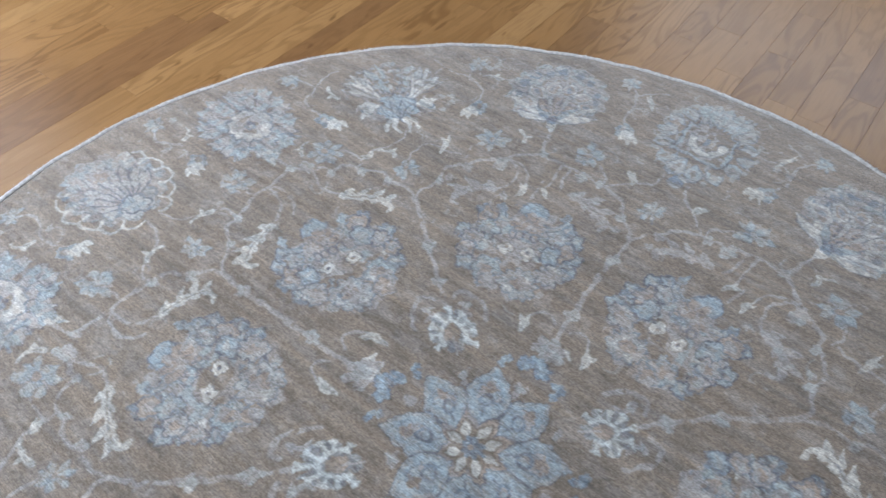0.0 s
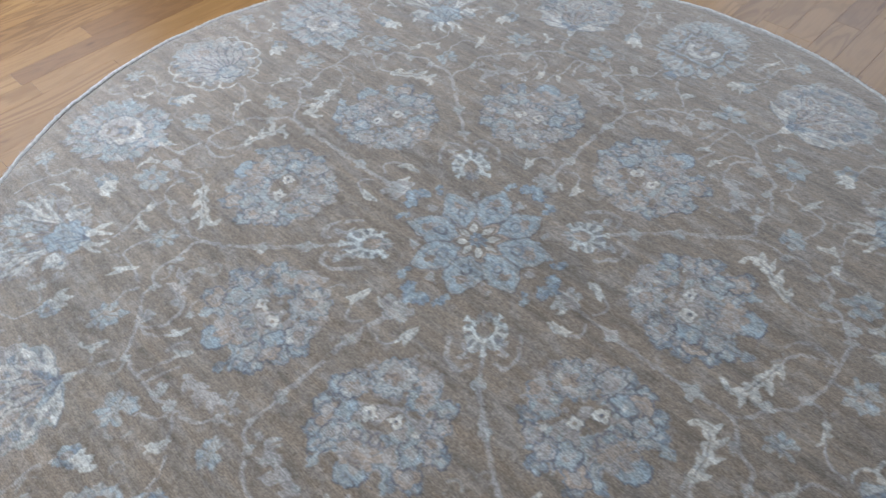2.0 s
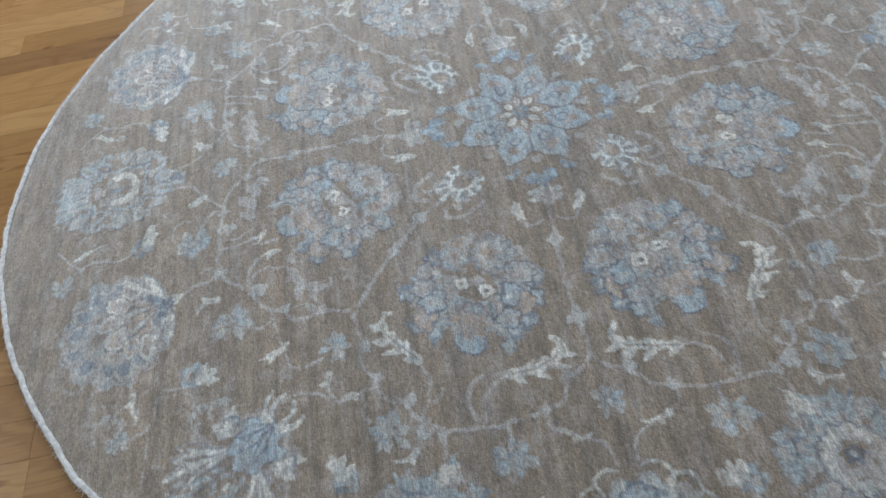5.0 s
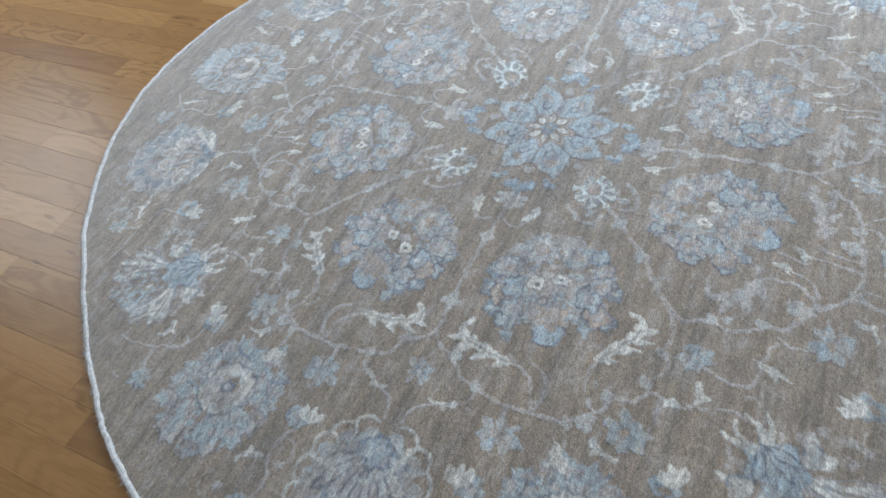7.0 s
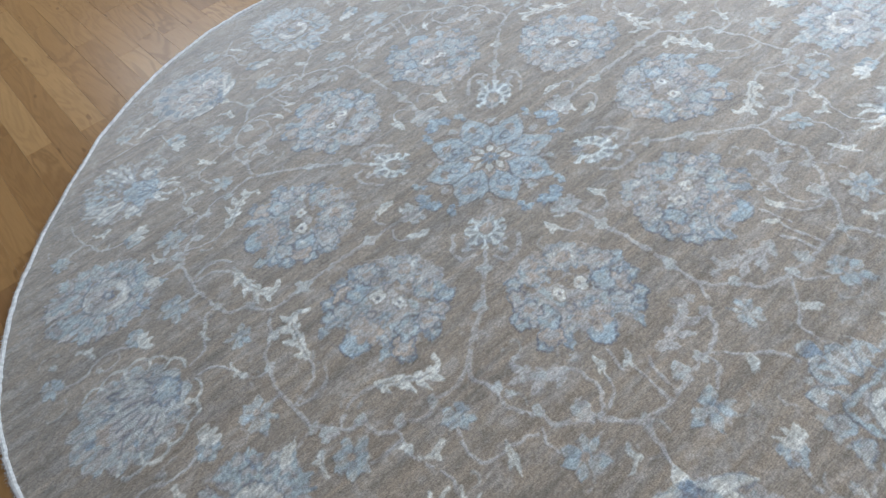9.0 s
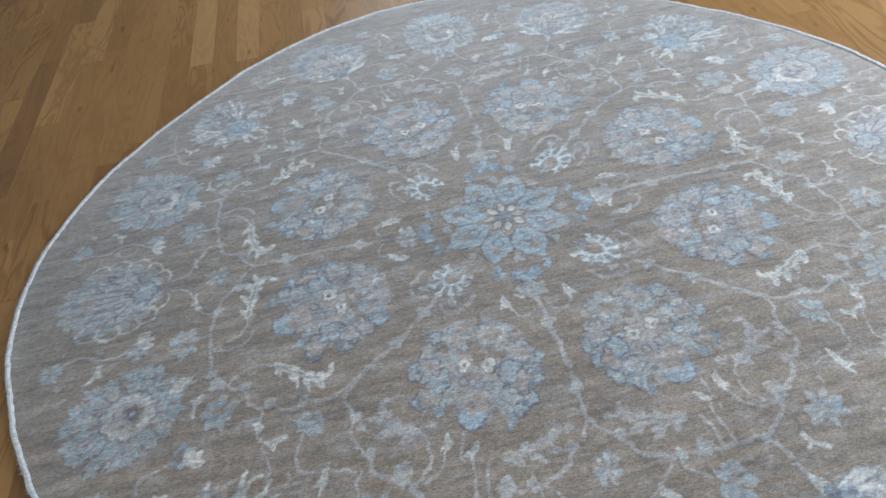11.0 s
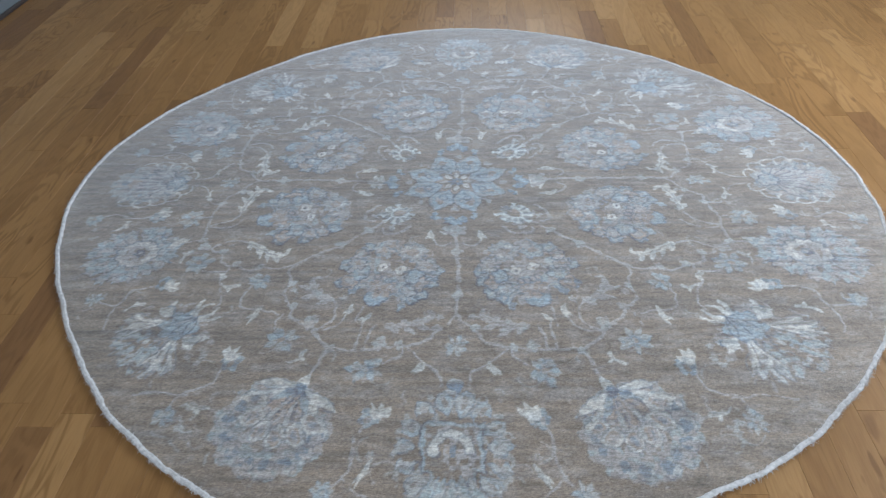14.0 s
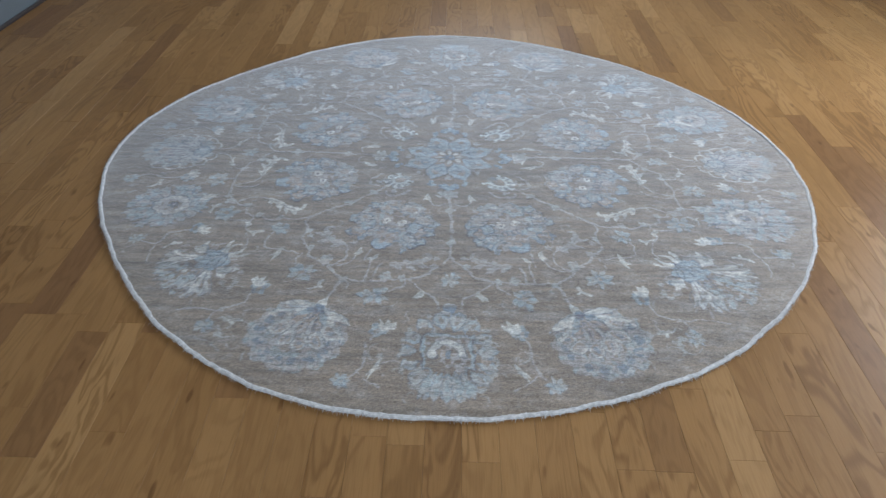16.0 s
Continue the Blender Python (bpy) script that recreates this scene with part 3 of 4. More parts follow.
g.paint(g.lobed(0, 0, 0.0235, 0.0235, 8, 0.25), CORN, STEEL, g.m1, 0.5)
for k in range(8):
    t = math.radians(22.5 + 45 * k)
    g.paint(g.ell(0.0135 * math.cos(t), 0.0135 * math.sin(t), 0.004, 0.003, t), SKY, SLATE, g.m3, 0.5)
g.paint(g.ell(0, 0, 0.006, 0.006), TAN)

# blue side flowers on the axes and the small ones between
for f in (0, 90):
    for az, s in places(f):
        g = Patch("side_flower", "small mid-blue flower below a lilac bloom", az, 0.21, 0.09, s)
        g.paint(g.lobed(0.045, 0, 0.033, 0.042, 6, 0.35), LILAC, PALE, g.m1, 0.5)
        g.paint(np.abs(g.ell(0.036, 0, 0.012, 0.011)) - 0.003, IVORY, PALE, g.m2, 0.5)
        for du, dv in ((-0.010, -0.020), (-0.010, 0.020), (0.004, 0.0)):
            d = g.lobed(du, dv, 0.0175, 0.0165, 5, 0.30, dv * 60)
            g.paint(d - 0.0022, SLATE, STEEL, g.m1, 0.5, 0.8)
            g.paint(d, CORN * 1.15, AZURE, g.m1, 0.45)
        g.paint(g.stroke([(0.062, -0.026), (0.052, -0.04)], 0.007), IVORY)
for f in (18.0, 72.0):
    for az, s in places(f):
        g = Patch("side_flower", "small mid-blue three-lobed flower", az, 0.194, 0.06, s)
        for du, dv in ((0, 0), (-0.014, 0.004), (0.004, -0.010)):
            g.paint(g.lobed(du, dv, 0.010, 0.009, 4, 0.3), CORN, AZURE, g.m1, 0.5)

# four pale fans
for az, s in places(45):
    g = Patch("fan_flower", "white and light blue fingered fan flower", az, 0.245, 0.09, s)
    WHT = IVORY * np.array((0.95, 1.01, 1.06))
    g.paint(g.lobed(0.006, 0, 0.052, 0.046, 13, 0.25), SKY, BLUE, g.m1, 0.55, 0.6)
    for a in (-124, -93, -62, -31, 0, 31, 62, 93, 124):
        t = math.radians(a)
        c, q = math.cos(t), math.sin(t)
        ln = 0.060 - 0.016 * min(1, abs(a) / 60)
        st, en = (0.022 * c, 0.024 * q), (ln * c - 0.008 * (abs(a) > 100), ln * q)
        g.paint(g.stroke([st, en], 0.0075), WHT)
        for e in (-1, 1):
            g.paint(g.stroke([(0.7 * en[0] + 0.3 * st[0], 0.7 * en[1] + 0.3 * st[1]), (en[0] - 0.006 * e * q, en[1] + 0.006 * e * c)], 0.0055), WHT)
    g.paint(g.stroke(bend([(-0.026, -0.020), (-0.004, -0.026), (0.018, -0.014), (0.027, 0), (0.018, 0.014), (-0.004, 0.026), (-0.026, 0.020)]), 0.008), WHT)
    g.paint(g.ell(-0.004, 0, 0.021, 0.0165), TAN, FIELD, g.m2, 0.45)
    g.paint(g.stroke([(-0.012, 0), (-0.05, 0)], 0.006), LILAC)

# --- eight inner palmettes, mirrored about the diagonals
def bloom(g, m, cu, cw, a, b, lobes, fill, soft, heart=None, rings=0, edge=None):
    """A lobed petal or floret at u = cu and cw towards the diagonal, with a dark outline and a heart."""
    d = g.lobed(cu, m * cw, a, b, lobes, 0.26, cu * 40 + cw * 25)
    g.paint(d - 0.0044, SLATE if edge is None else edge, STEEL, g.m1, 0.60, 0.95)
    g.paint(d, fill, soft, g.m1, 0.60)
    g.paint(d + 0.20 * min(a, b), fill * 1.13, soft * 1.06, g.m1, 0.55, 0.8)
    for k in range(rings):
        g.paint(np.abs(d + (0.30 + 0.26 * k) * min(a, b)) - 0.0016, STEEL, LILAC, g.m1, 0.5, 0.8)
    if heart is not None:
        h = g.lobed(cu, m * cw, 0.46 * a, 0.46 * b, 4, 0.3, cw * 30)
        g.paint(h - 0.0022, STEEL, LILAC, g.m1, 0.5, 0.7)
        g.paint(h, heart, LILAC, g.m1, 0.62)


for f, rc, m in ((22.2, 0.472, 1), (69, 0.492, -1)):
    for az, s in places(f):
        g = Patch("inner_palmette", "mottled blue and tan palmette with two white eyes", az, rc, 0.18, s)
        dice = random.Random(17)
        body = g.lobed(0.000, 0, 0.130, 0.127, 11, 0.18, 0.3, 0.7) + 0.012 * (g.m2 - 0.5)
        g.paint(body, LILAC, FIELD, g.m1, 0.50, 0.75)
        g.paint(np.maximum(body + 0.010, -0.02 - g.u), TEAL, LILAC, g.m1, 0.50, 0.85)
        # leaflets that break the outline: bluer on the outer half, paler towards the centre
        for k in range(20):
            t = math.radians(18 * k + dice.uniform(-5, 5))
            q = dice.uniform(0.124, 0.142)
            a, b = (0.100 * math.cos(t), 0.098 * math.sin(t)), (q * math.cos(t), 0.97 * q * math.sin(t))
            d = g.leaf(a, b, dice.uniform(0.022, 0.032), 0.6)
            g.paint(d - 0.0026, STEEL if b[0] > -0.02 else FIELD, SLATE if b[0] > -0.02 else LILAC, g.m1, 0.6, 0.75)
            g.paint(d, dice.choice((SKY, PALE, TEAL, TEAL, LILAC) if b[0] > -0.02 else (LILAC, LILAC, TAN, PALE)), LILAC, g.m1, 0.52, 0.9)
        for cu, cw in ((0.105, 0.104), (0.064, -0.122), (0.034, 0.136), (-0.037, -0.118), (-0.060, 0.110), (0.010, -0.128), (0.092, -0.100)):
            bloom(g, m, 0.95 * cu, 0.95 * cw, 0.020, 0.018, 5, SKY * 0.92, STEEL, None, 0, SLATE)
            g.paint(g.leaf((cu * 0.82, m * cw * 0.82), (cu * 1.06, m * cw * 1.06), 0.011), PALE, LILAC, g.m1, 0.5)
        # florets: tan and pale petals in the upper half, a ringed flower below
        bloom(g, m, 0.088, 0.086, 0.027, 0.025, 4, TAN * 1.10, TAN, LILAC)
        bloom(g, m, 0.046, 0.076, 0.030, 0.026, 5, SKY, TEAL, PALE)
        bloom(g, m, 0.016, 0.104, 0.024, 0.024, 6, LILAC, PALE, TAN, 1)
        bloom(g, m, -0.022, 0.112, 0.021, 0.019, 5, LILAC, TAN, PALE)
        bloom(g, m, 0.026, -0.096, 0.029, 0.025, 5, TAN * 1.10, LILAC, TAN)
        bloom(g, m, 0.006, -0.072, 0.028, 0.020, 4, SKY, AZURE)
        bloom(g, m, 0.062, -0.078, 0.024, 0.022, 5, PALE, SKY, LILAC)
        bloom(g, m, -0.046, -0.082, 0.030, 0.029, 9, PALE, LILAC, TAN, 1)
        bloom(g, m, -0.086, -0.018, 0.042, 0.044, 11, PALE, LILAC, TAN, 2, STEEL)
        bloom(g, m, -0.066, 0.058, 0.034, 0.031, 6, TEAL, LILAC, TAN, 1, STEEL)
        bloom(g, m, -0.098, 0.052, 0.022, 0.020, 5, LILAC, TAN, None, 0, LILAC)
        for k in range(14):
            t, q = math.radians(25.7 * k + dice.uniform(-10, 10)), dice.uniform(0.050, 0.120)
            g.paint(g.lobed(q * math.cos(t), q * math.sin(t), dice.uniform(0.006, 0.011), dice.uniform(0.006, 0.011), 3, 0.4, dice.uniform(0, 3)), dice.choice((FIELD, STEEL, TAN, LILAC, IVORY)), PALE, g.m3, 0.62, 0.9)
        # notches beside the bud, with curled leaves round them
        for cw, r0, turn in ((-0.056, 0.022, 1), (0.034, 0.015, -1)):
            g.paint(g.ell(0.116, m * cw, r0, r0), FIELD, LILAC, g.m2, 0.72)
            curl = arc(0.110, m * cw, r0 + 0.008, 100, 262, 12)
            g.paint(g.stroke(curl, 0.017, 0.2), SLATE, CORN, g.m1, 0.5, 0.85)
            g.paint(g.stroke(curl, 0.011, 0.3), SKY, PALE, g.m1, 0.5)
            tip = (0.120, m * (cw + turn * -(r0 + 0.010)))
            g.paint(g.lobed(*tip, 0.017, 0.013, 4, 0.3), STEEL, SKY, g.m1, 0.45)
        # tan flower above the eyes, and the pale blue bud that crowns it
        bud = g.ell(0.118, m * -0.012, 0.028, 0.029)
        g.paint(bud - 0.0045, SLATE, CORN, g.m1, 0.52)
        g.paint(bud, AZURE, SKY, g.m1, 0.60)
        for k in range(7):
            t = math.radians(-135 + 45 * k)
            d = g.ell(0.078 + 0.024 * math.cos(t), m * -0.008 + 0.026 * math.sin(t), 0.0165, 0.0115, t)
            g.paint(d - 0.0024, STEEL, LILAC, g.m1, 0.5, 0.8)
            g.paint(d, TAN * 1.06, LILAC, g.m1, 0.60)
        g.paint(g.lobed(0.078, m * -0.008, 0.018, 0.018, 5, 0.3), LILAC, TAN, g.m1, 0.5)
        for w in (-0.026, -0.009, 0.009, 0.026):
            d = g.ell(0.046, m * (w - 0.006), 0.012, 0.0085)
            g.paint(np.abs(d) - 0.0022, STEEL, SLATE, g.m1, 0.5, 0.8)
        g.paint(g.ell(0, 0, 0.030, 0.046), FIELD, LILAC, g.m2, 0.52)
        # single dark knots
        g.paint(np.maximum(body + 0.012, (g.tuft - 0.10) * 0.03), SLATE, FIELD, g.m1, 0.5, 0.6)
        for q in (-1, 1):
            g.paint(g.lobed(0.003 * q, 0.0265 * q, 0.0205, 0.0205, 4, 0.26, 0.5), SLATE, FIELD, g.m3, 0.45, 0.75)
            g.paint(g.lobed(0.003 * q, 0.0265 * q, 0.0168, 0.0168, 4, 0.26, 0.5), IVORY * 1.04)
            g.paint(g.ell(0.003 * q, 0.0265 * q, 0.0050, 0.0050), SLATE, TAN, g.m1, 0.5)

# --- the outer ring of sixteen palmettes
for az, s in places(0):
    g = Patch("stepped_palmette", "pale blue palmette with a stepped brown heart and ivory cap", az, 0.980, 0.21, s)
    body = g.lobed(0.01, 0, 0.158, 0.132, 17, 0.13, 0.3)
    g.paint(g.lobed(-0.150, 0, 0.026, 0.022, 3, 0.3), PALE, BLUE, g.m1, 0.45)
    g.paint(body, PALE, FIELD, g.m1, 0.5, 0.75)
    for k in range(15):
        t = math.radians(-168 + 24 * k)
        c, q = math.cos(t), math.sin(t)
        a, b = (0.01 + 0.085 * c, 0.075 * q), (0.01 + 0.152 * c, 0.128 * q)
        g.paint(g.leaf(a, b, 0.046, 0.6), STEEL, LILAC, g.m1, 0.5, 0.75)
        g.paint(g.leaf(a, b, 0.039, 0.6), PALE, SKY, g.m1, 0.55)
    for k in range(15):
        t = math.radians(-168 + 24 * k)
        c, q = math.cos(t), math.sin(t)
        d = g.leaf((0.01 + 0.085 * c, 0.075 * q), (0.01 + 0.152 * c, 0.128 * q), 0.039, 0.6)
        g.line(d)
        g.paint(d + 0.013, LILAC, FIELD, g.m1, 0.5, 0.8)
    for q in (-1, 1):
        g.paint(g.ell(-0.07, 0.062 * q, 0.013, 0.017), FIELD)
        g.paint(g.ell(0.03, 0.092 * q, 0.010, 0.012), TAN, FIELD, g.m2, 0.5)
    box = np.maximum(np.abs(g.u - 0.0) - 0.060, np.abs(g.v) - 0.064)
    box2 = np.maximum(np.abs(g.u - 0.06) - 0.030, np.abs(g.v) - 0.044)
    step = np.minimum(box, box2)
    g.paint(step - 0.004, STEEL, SLATE, g.m1, 0.55, 0.85)
    g.paint(step, TEAL, SKY, g.m1, 0.5)
    g.paint(step + 0.007, FIELD, LILAC, g.m1, 0.55)
    g.paint(g.lobed(0.008, 0, 0.038, 0.036, 6, 0.2), LILAC, FIELD, g.m1, 0.5)
    g.paint(g.stroke(arc(0.008, 0, 0.041, 82, 278, 14, 0.95), 0.026), STEEL, SLATE, g.m1, 0.5, 0.6)
    g.paint(g.stroke(arc(0.008, 0, 0.041, 85, 275, 14, 0.95), 0.020), IVORY, PALE, g.m1, 0.78)
    g.paint(g.lobed(0.010, 0, 0.017, 0.015, 5, 0.3), TAN, STEEL, g.m1, 0.5)
    for k in (-2, -1, 0, 1, 2):
        g.paint(g.leaf((0.070, 0.014 * k), (0.168 - 0.008 * abs(k), 0.033 * k), 0.026, 0.6), TEAL, PALE, g.m1, 0.5)
        g.paint(np.abs(g.leaf((0.070, 0.014 * k), (0.168 - 0.008 * abs(k), 0.033 * k), 0.026, 0.6)) - 0.0014, BLUE, LILAC, g.m3, 0.5, 0.7)

for az, s in places(22.9):
    g = Patch("fan_palmette", "grey-lilac fan palmette with dark dots and ivory wings", az, 0.988, 0.20, s)
    fan = g.lobed(0.03, 0, 0.125, 0.138, 13, 0.10, 0.1)
    g.paint(fan, TEAL * 0.92, LILAC, g.m1, 0.5, 0.8)
    for k in range(9):
        t = math.radians(-104 + 26 * k)
        g.paint(g.lobed(0.03 + 0.096 * math.cos(t), 0.104 * math.sin(t), 0.024, 0.022, 5, 0.2, k), PALE, LILAC, g.m1, 0.5)
        g.paint(g.lobed(0.03 + 0.090 * math.cos(t), 0.099 * math.sin(t), 0.0170, 0.0150, 3, 0.22, k), STEEL * 0.95, LILAC, g.m1, 0.66)
    g.paint(g.lobed(0.02, 0, 0.072, 0.080, 9, 0.25), FIELD, LILAC, g.m1, 0.5, 0.85)
    for k in range(9):
        t = math.radians(-88 + 22 * k)
        a, b = (-0.075, 0.012 * (k - 4) / 4), (-0.055 + 0.110 * math.cos(t), 0.090 * math.sin(t))
        g.paint(g.leaf(a, b, 0.017, 0.7), PALE if k % 2 else TAN, LILAC, g.m1, 0.55)
        g.paint(np.abs(g.leaf(a, b, 0.017, 0.7)) - 0.0019, SLATE, TAN, g.m3, 0.5, 0.8)
    for k in range(6):
        t = math.radians(-80 + 32 * k)
        d = g.ell(-0.030 + 0.076 * math.cos(t), 0.078 * math.sin(t), 0.027, 0.0185, t)
        g.paint(d - 0.0045, SLATE, STEEL, g.m1, 0.5, 0.55)
        g.paint(d - 0.0016, IVORY * 0.9, PALE, g.m1, 0.55)
        g.paint(d + 0.0045, LILAC, TAN, g.m1, 0.5)
        g.paint(d + 0.0110, STEEL, LILAC, g.m1, 0.5, 0.8)
    for k in range(9):
        t = math.radians(-104 + 26 * k)
        g.line(g.lobed(0.03 + 0.096 * math.cos(t), 0.104 * math.sin(t), 0.024, 0.022, 5, 0.2, k), LILAC * 0.75, 0.0016)
    for q in (-1, 1):
        g.paint(g.leaf((-0.085, 0.004 * q), (-0.056, 0.104 * q), 0.026, 0.6), IVORY, PALE, g.m1, 0.55)
        g.line(g.leaf((-0.085, 0.004 * q), (-0.056, 0.104 * q), 0.026, 0.6))
        g.paint(g.stroke(bend([(-0.06, 0.04 * q), (-0.025, 0.085 * q), (-0.010, 0.112 * q)]), 0.012, 0.3), IVORY, PALE, g.m1, 0.6)
        g.paint(g.leaf((-0.085, 0), (-0.030, 0.050 * q), 0.020, 0.5), SKY, BLUE, g.m1, 0.55)
    g.paint(g.leaf((-0.125, 0), (-0.060, 0), 0.026, 0.45), IVORY, PALE, g.m1, 0.5)
    g.paint(g.lobed(-0.080, 0, 0.018, 0.016, 5, 0.3), BLUE, SLATE, g.m1, 0.5)

for az, s in places(47.6):
    g = Patch("feather_palmette", "pale blue palmette with long ivory feather leaves", az, 0.975, 0.22, s)
    dice = random.Random(29)
    g.paint(g.lobed(0.03, 0, 0.130, 0.128, 11, 0.2, 0.3), LILAC, FIELD, g.m1, 0.46, 0.75)
    # streaked outer leaves
    for k in range(13):
        t = math.radians(-78 + 13 * k + dice.uniform(-4, 4))
        a = (0.010 + 0.02 * math.cos(t), 0.045 * math.sin(t))
        b = (0.030 + 0.128 * math.cos(t), 0.135 * math.sin(t))
        d = g.leaf(a, b, 0.030, 0.7)
        g.paint(d, dice.choice((LILAC, PALE, LILAC, TEAL)), FIELD, g.m1, 0.60, 0.85)
        g.line(d, STEEL, 0.0017, 0.6)
        g.paint(g.leaf((0.6 * a[0] + 0.4 * b[0], 0.6 * a[1] + 0.4 * b[1]), b, 0.007, 0.5), dice.choice((BLUE, FIELD, IVORY, PALE)), FIELD, g.m1, 0.6, 0.8)
    for k in range(6):
        t = math.radians(-65 + 26 * k)
        g.paint(g.stroke(arc(0.055 + 0.062 * math.cos(t), 0.072 * math.sin(t), 0.013, 57.3 * t - 100, 57.3 * t + 100, 9), 0.006), PALE, LILAC, g.m1, 0.5, 0.85)
    for q in (-1, 1):
        # long split ivory feathers on both flanks
        for t0, ln, w in ((33, 0.125, 0.016), (52, 0.105, 0.014), (17, 0.098, 0.009)):
            t = math.radians(t0)
            a = (0.004, 0.040 * q)
            m = (a[0] + 0.55 * ln * math.cos(t), a[1] + q * 0.55 * ln * math.sin(t))
            e = (a[0] + ln * math.cos(t - 0.10), a[1] + q * ln * math.sin(t - 0.10))
            g.paint(g.stroke(bend([a, m, e]), w + 0.008, 0.4), STEEL, LILAC, g.m1, 0.42, 0.6)
            g.paint(g.stroke(bend([a, m, e]), w, 0.45), IVORY, PALE, g.m1, 0.66, 0.95)
            g.paint(g.leaf(m, (m[0] + 0.034 * math.cos(t + 0.5), m[1] + q * 0.034 * math.sin(t + 0.5)), 0.012), IVORY, PALE, g.m1, 0.5)
            g.paint(g.leaf((a[0] - 0.004, a[1] - 0.006 * q), e, 0.005, 0.5), SLATE, FIELD, g.m3, 0.5, 0.7)
        g.paint(g.leaf((-0.022, 0.048 * q), (-0.012, 0.100 * q), 0.030, 0.5), IVORY, PALE, g.m1, 0.6)
        g.paint(g.leaf((-0.012, 0.058 * q), (-0.060, 0.094 * q), 0.024, 0.45), IVORY, PALE, g.m1, 0.62)
        g.paint(g.stroke(arc(-0.030, 0.072 * q, 0.016, 90 * q, 250 * q, 9), 0.007), LILAC, STEEL, g.m1, 0.5)
    # the pale blue heart with three veins
    core = g.lobed(-0.032, 0, 0.058, 0.052, 7, 0.25, 0.4)
    g.paint(core - 0.003, STEEL, SLATE, g.m1, 0.5, 0.8)
    g.paint(core, AZURE, SKY, g.m1, 0.56)
    for t0 in (-38, -13, 13, 38):
        t = math.radians(t0)
        d = g.leaf((-0.078, 0), (-0.078 + 0.078 * math.cos(t), 0.078 * math.sin(t)), 0.017, 0.6)
        g.paint(np.abs(d) - 0.0021, SLATE, CORN, g.m3, 0.5, 0.9)
    g.paint(g.lobed(0.060, 0, 0.024, 0.016, 5, 0.3), TAN, FIELD, g.m1, 0.5)
    g.paint(g.ell(0.058, 0.004, 0.010, 0.006), IVORY)
    for q in (-1, 1):
        g.paint(g.stroke(bend([(-0.078, 0.010 * q), (-0.104, 0.020 * q), (-0.128, 0.012 * q)]), 0.0135, 0.4), IVORY, PALE, g.m1, 0.7)
        g.paint(g.stroke(bend([(-0.074, 0.018 * q), (-0.096, 0.036 * q), (-0.118, 0.044 * q)]), 0.0135, 0.4), IVORY, PALE, g.m1, 0.7)

for az, s in places(69.3):
    g = Patch("leafy_palmette", "grey-blue leafy palmette with an ivory crescent", az, 0.998, 0.20, s)
    g.paint(g.lobed(0.01, 0, 0.142, 0.122, 15, 0.2, 0.2), LILAC, FIELD, g.m1, 0.5, 0.75)
    dice = random.Random(41)
    for n, r0, r1, w in ((17, 0.075, 0.142, 0.034), (13, 0.050, 0.112, 0.032)):
        for k in range(n):
            t = math.radians(360 / n * k + dice.uniform(-5, 5))
            c, q = math.cos(t), math.sin(t)
            ex = (1.0 + 0.10 * max(0, c)) * dice.uniform(0.93, 1.05)
            a, b = (0.006 + r0 * c, 0.92 * r0 * q), (0.010 + r1 * c * ex, 0.90 * r1 * q * ex)
            d = g.leaf(a, b, w, 0.55)
            for e in (-1, 1):
                p = (0.5 * a[0] + 0.5 * b[0], 0.5 * a[1] + 0.5 * b[1])
                d = np.minimum(d, g.leaf(p, (b[0] - 0.012 * c - 0.020 * e * q, b[1] - 0.012 * q + 0.020 * e * c), 0.013, 0.5))
            g.paint(d - 0.0028, STEEL, SLATE, g.m1, 0.55, 0.75)
            g.paint(d, dice.choice((TEAL, PALE, SKY, TEAL)), LILAC, g.m1, 0.56)
            g.paint(g.leaf(a, b, 0.006, 0.4), STEEL, LILAC, g.m1, 0.5, 0.7)
    ring = g.lobed(0.0, 0, 0.064, 0.058, 12, 0.10, 0.2)
    g.paint(ring - 0.006, SLATE, STEEL, g.m1, 0.45, 0.85)
    g.paint(ring, IVORY * 0.88, PALE, g.m1, 0.55)
    g.paint(ring + 0.0075, LILAC, PALE, g.m1, 0.5)
    g.paint(g.lobed(0.004, 0, 0.040, 0.036, 8, 0.2), LILAC, FIELD, g.m1, 0.58)
    g.paint(g.stroke(arc(-0.004, 0.002, 0.042, 105, 255), 0.017, 0.2), IVORY, PALE, g.m1, 0.7)
    g.paint(g.lobed(-0.004, 0, 0.020, 0.018, 5, 0.3), STEEL, SLATE, g.m1, 0.5)
    g.paint(g.ell(-0.004, 0, 0.007, 0.006), PALE)
    g.paint(g.leaf((-0.095, 0), (-0.165, 0.012), 0.030, 0.4), IVORY, SKY, g.m1, 0.55)
    for q in (-1, 1):
        g.paint(g.stroke(bend([(-0.085, 0.02 * q), (-0.075, 0.06 * q), (-0.10, 0.085 * q)]), 0.011, 0.4), SKY, BLUE, g.m1, 0.45)

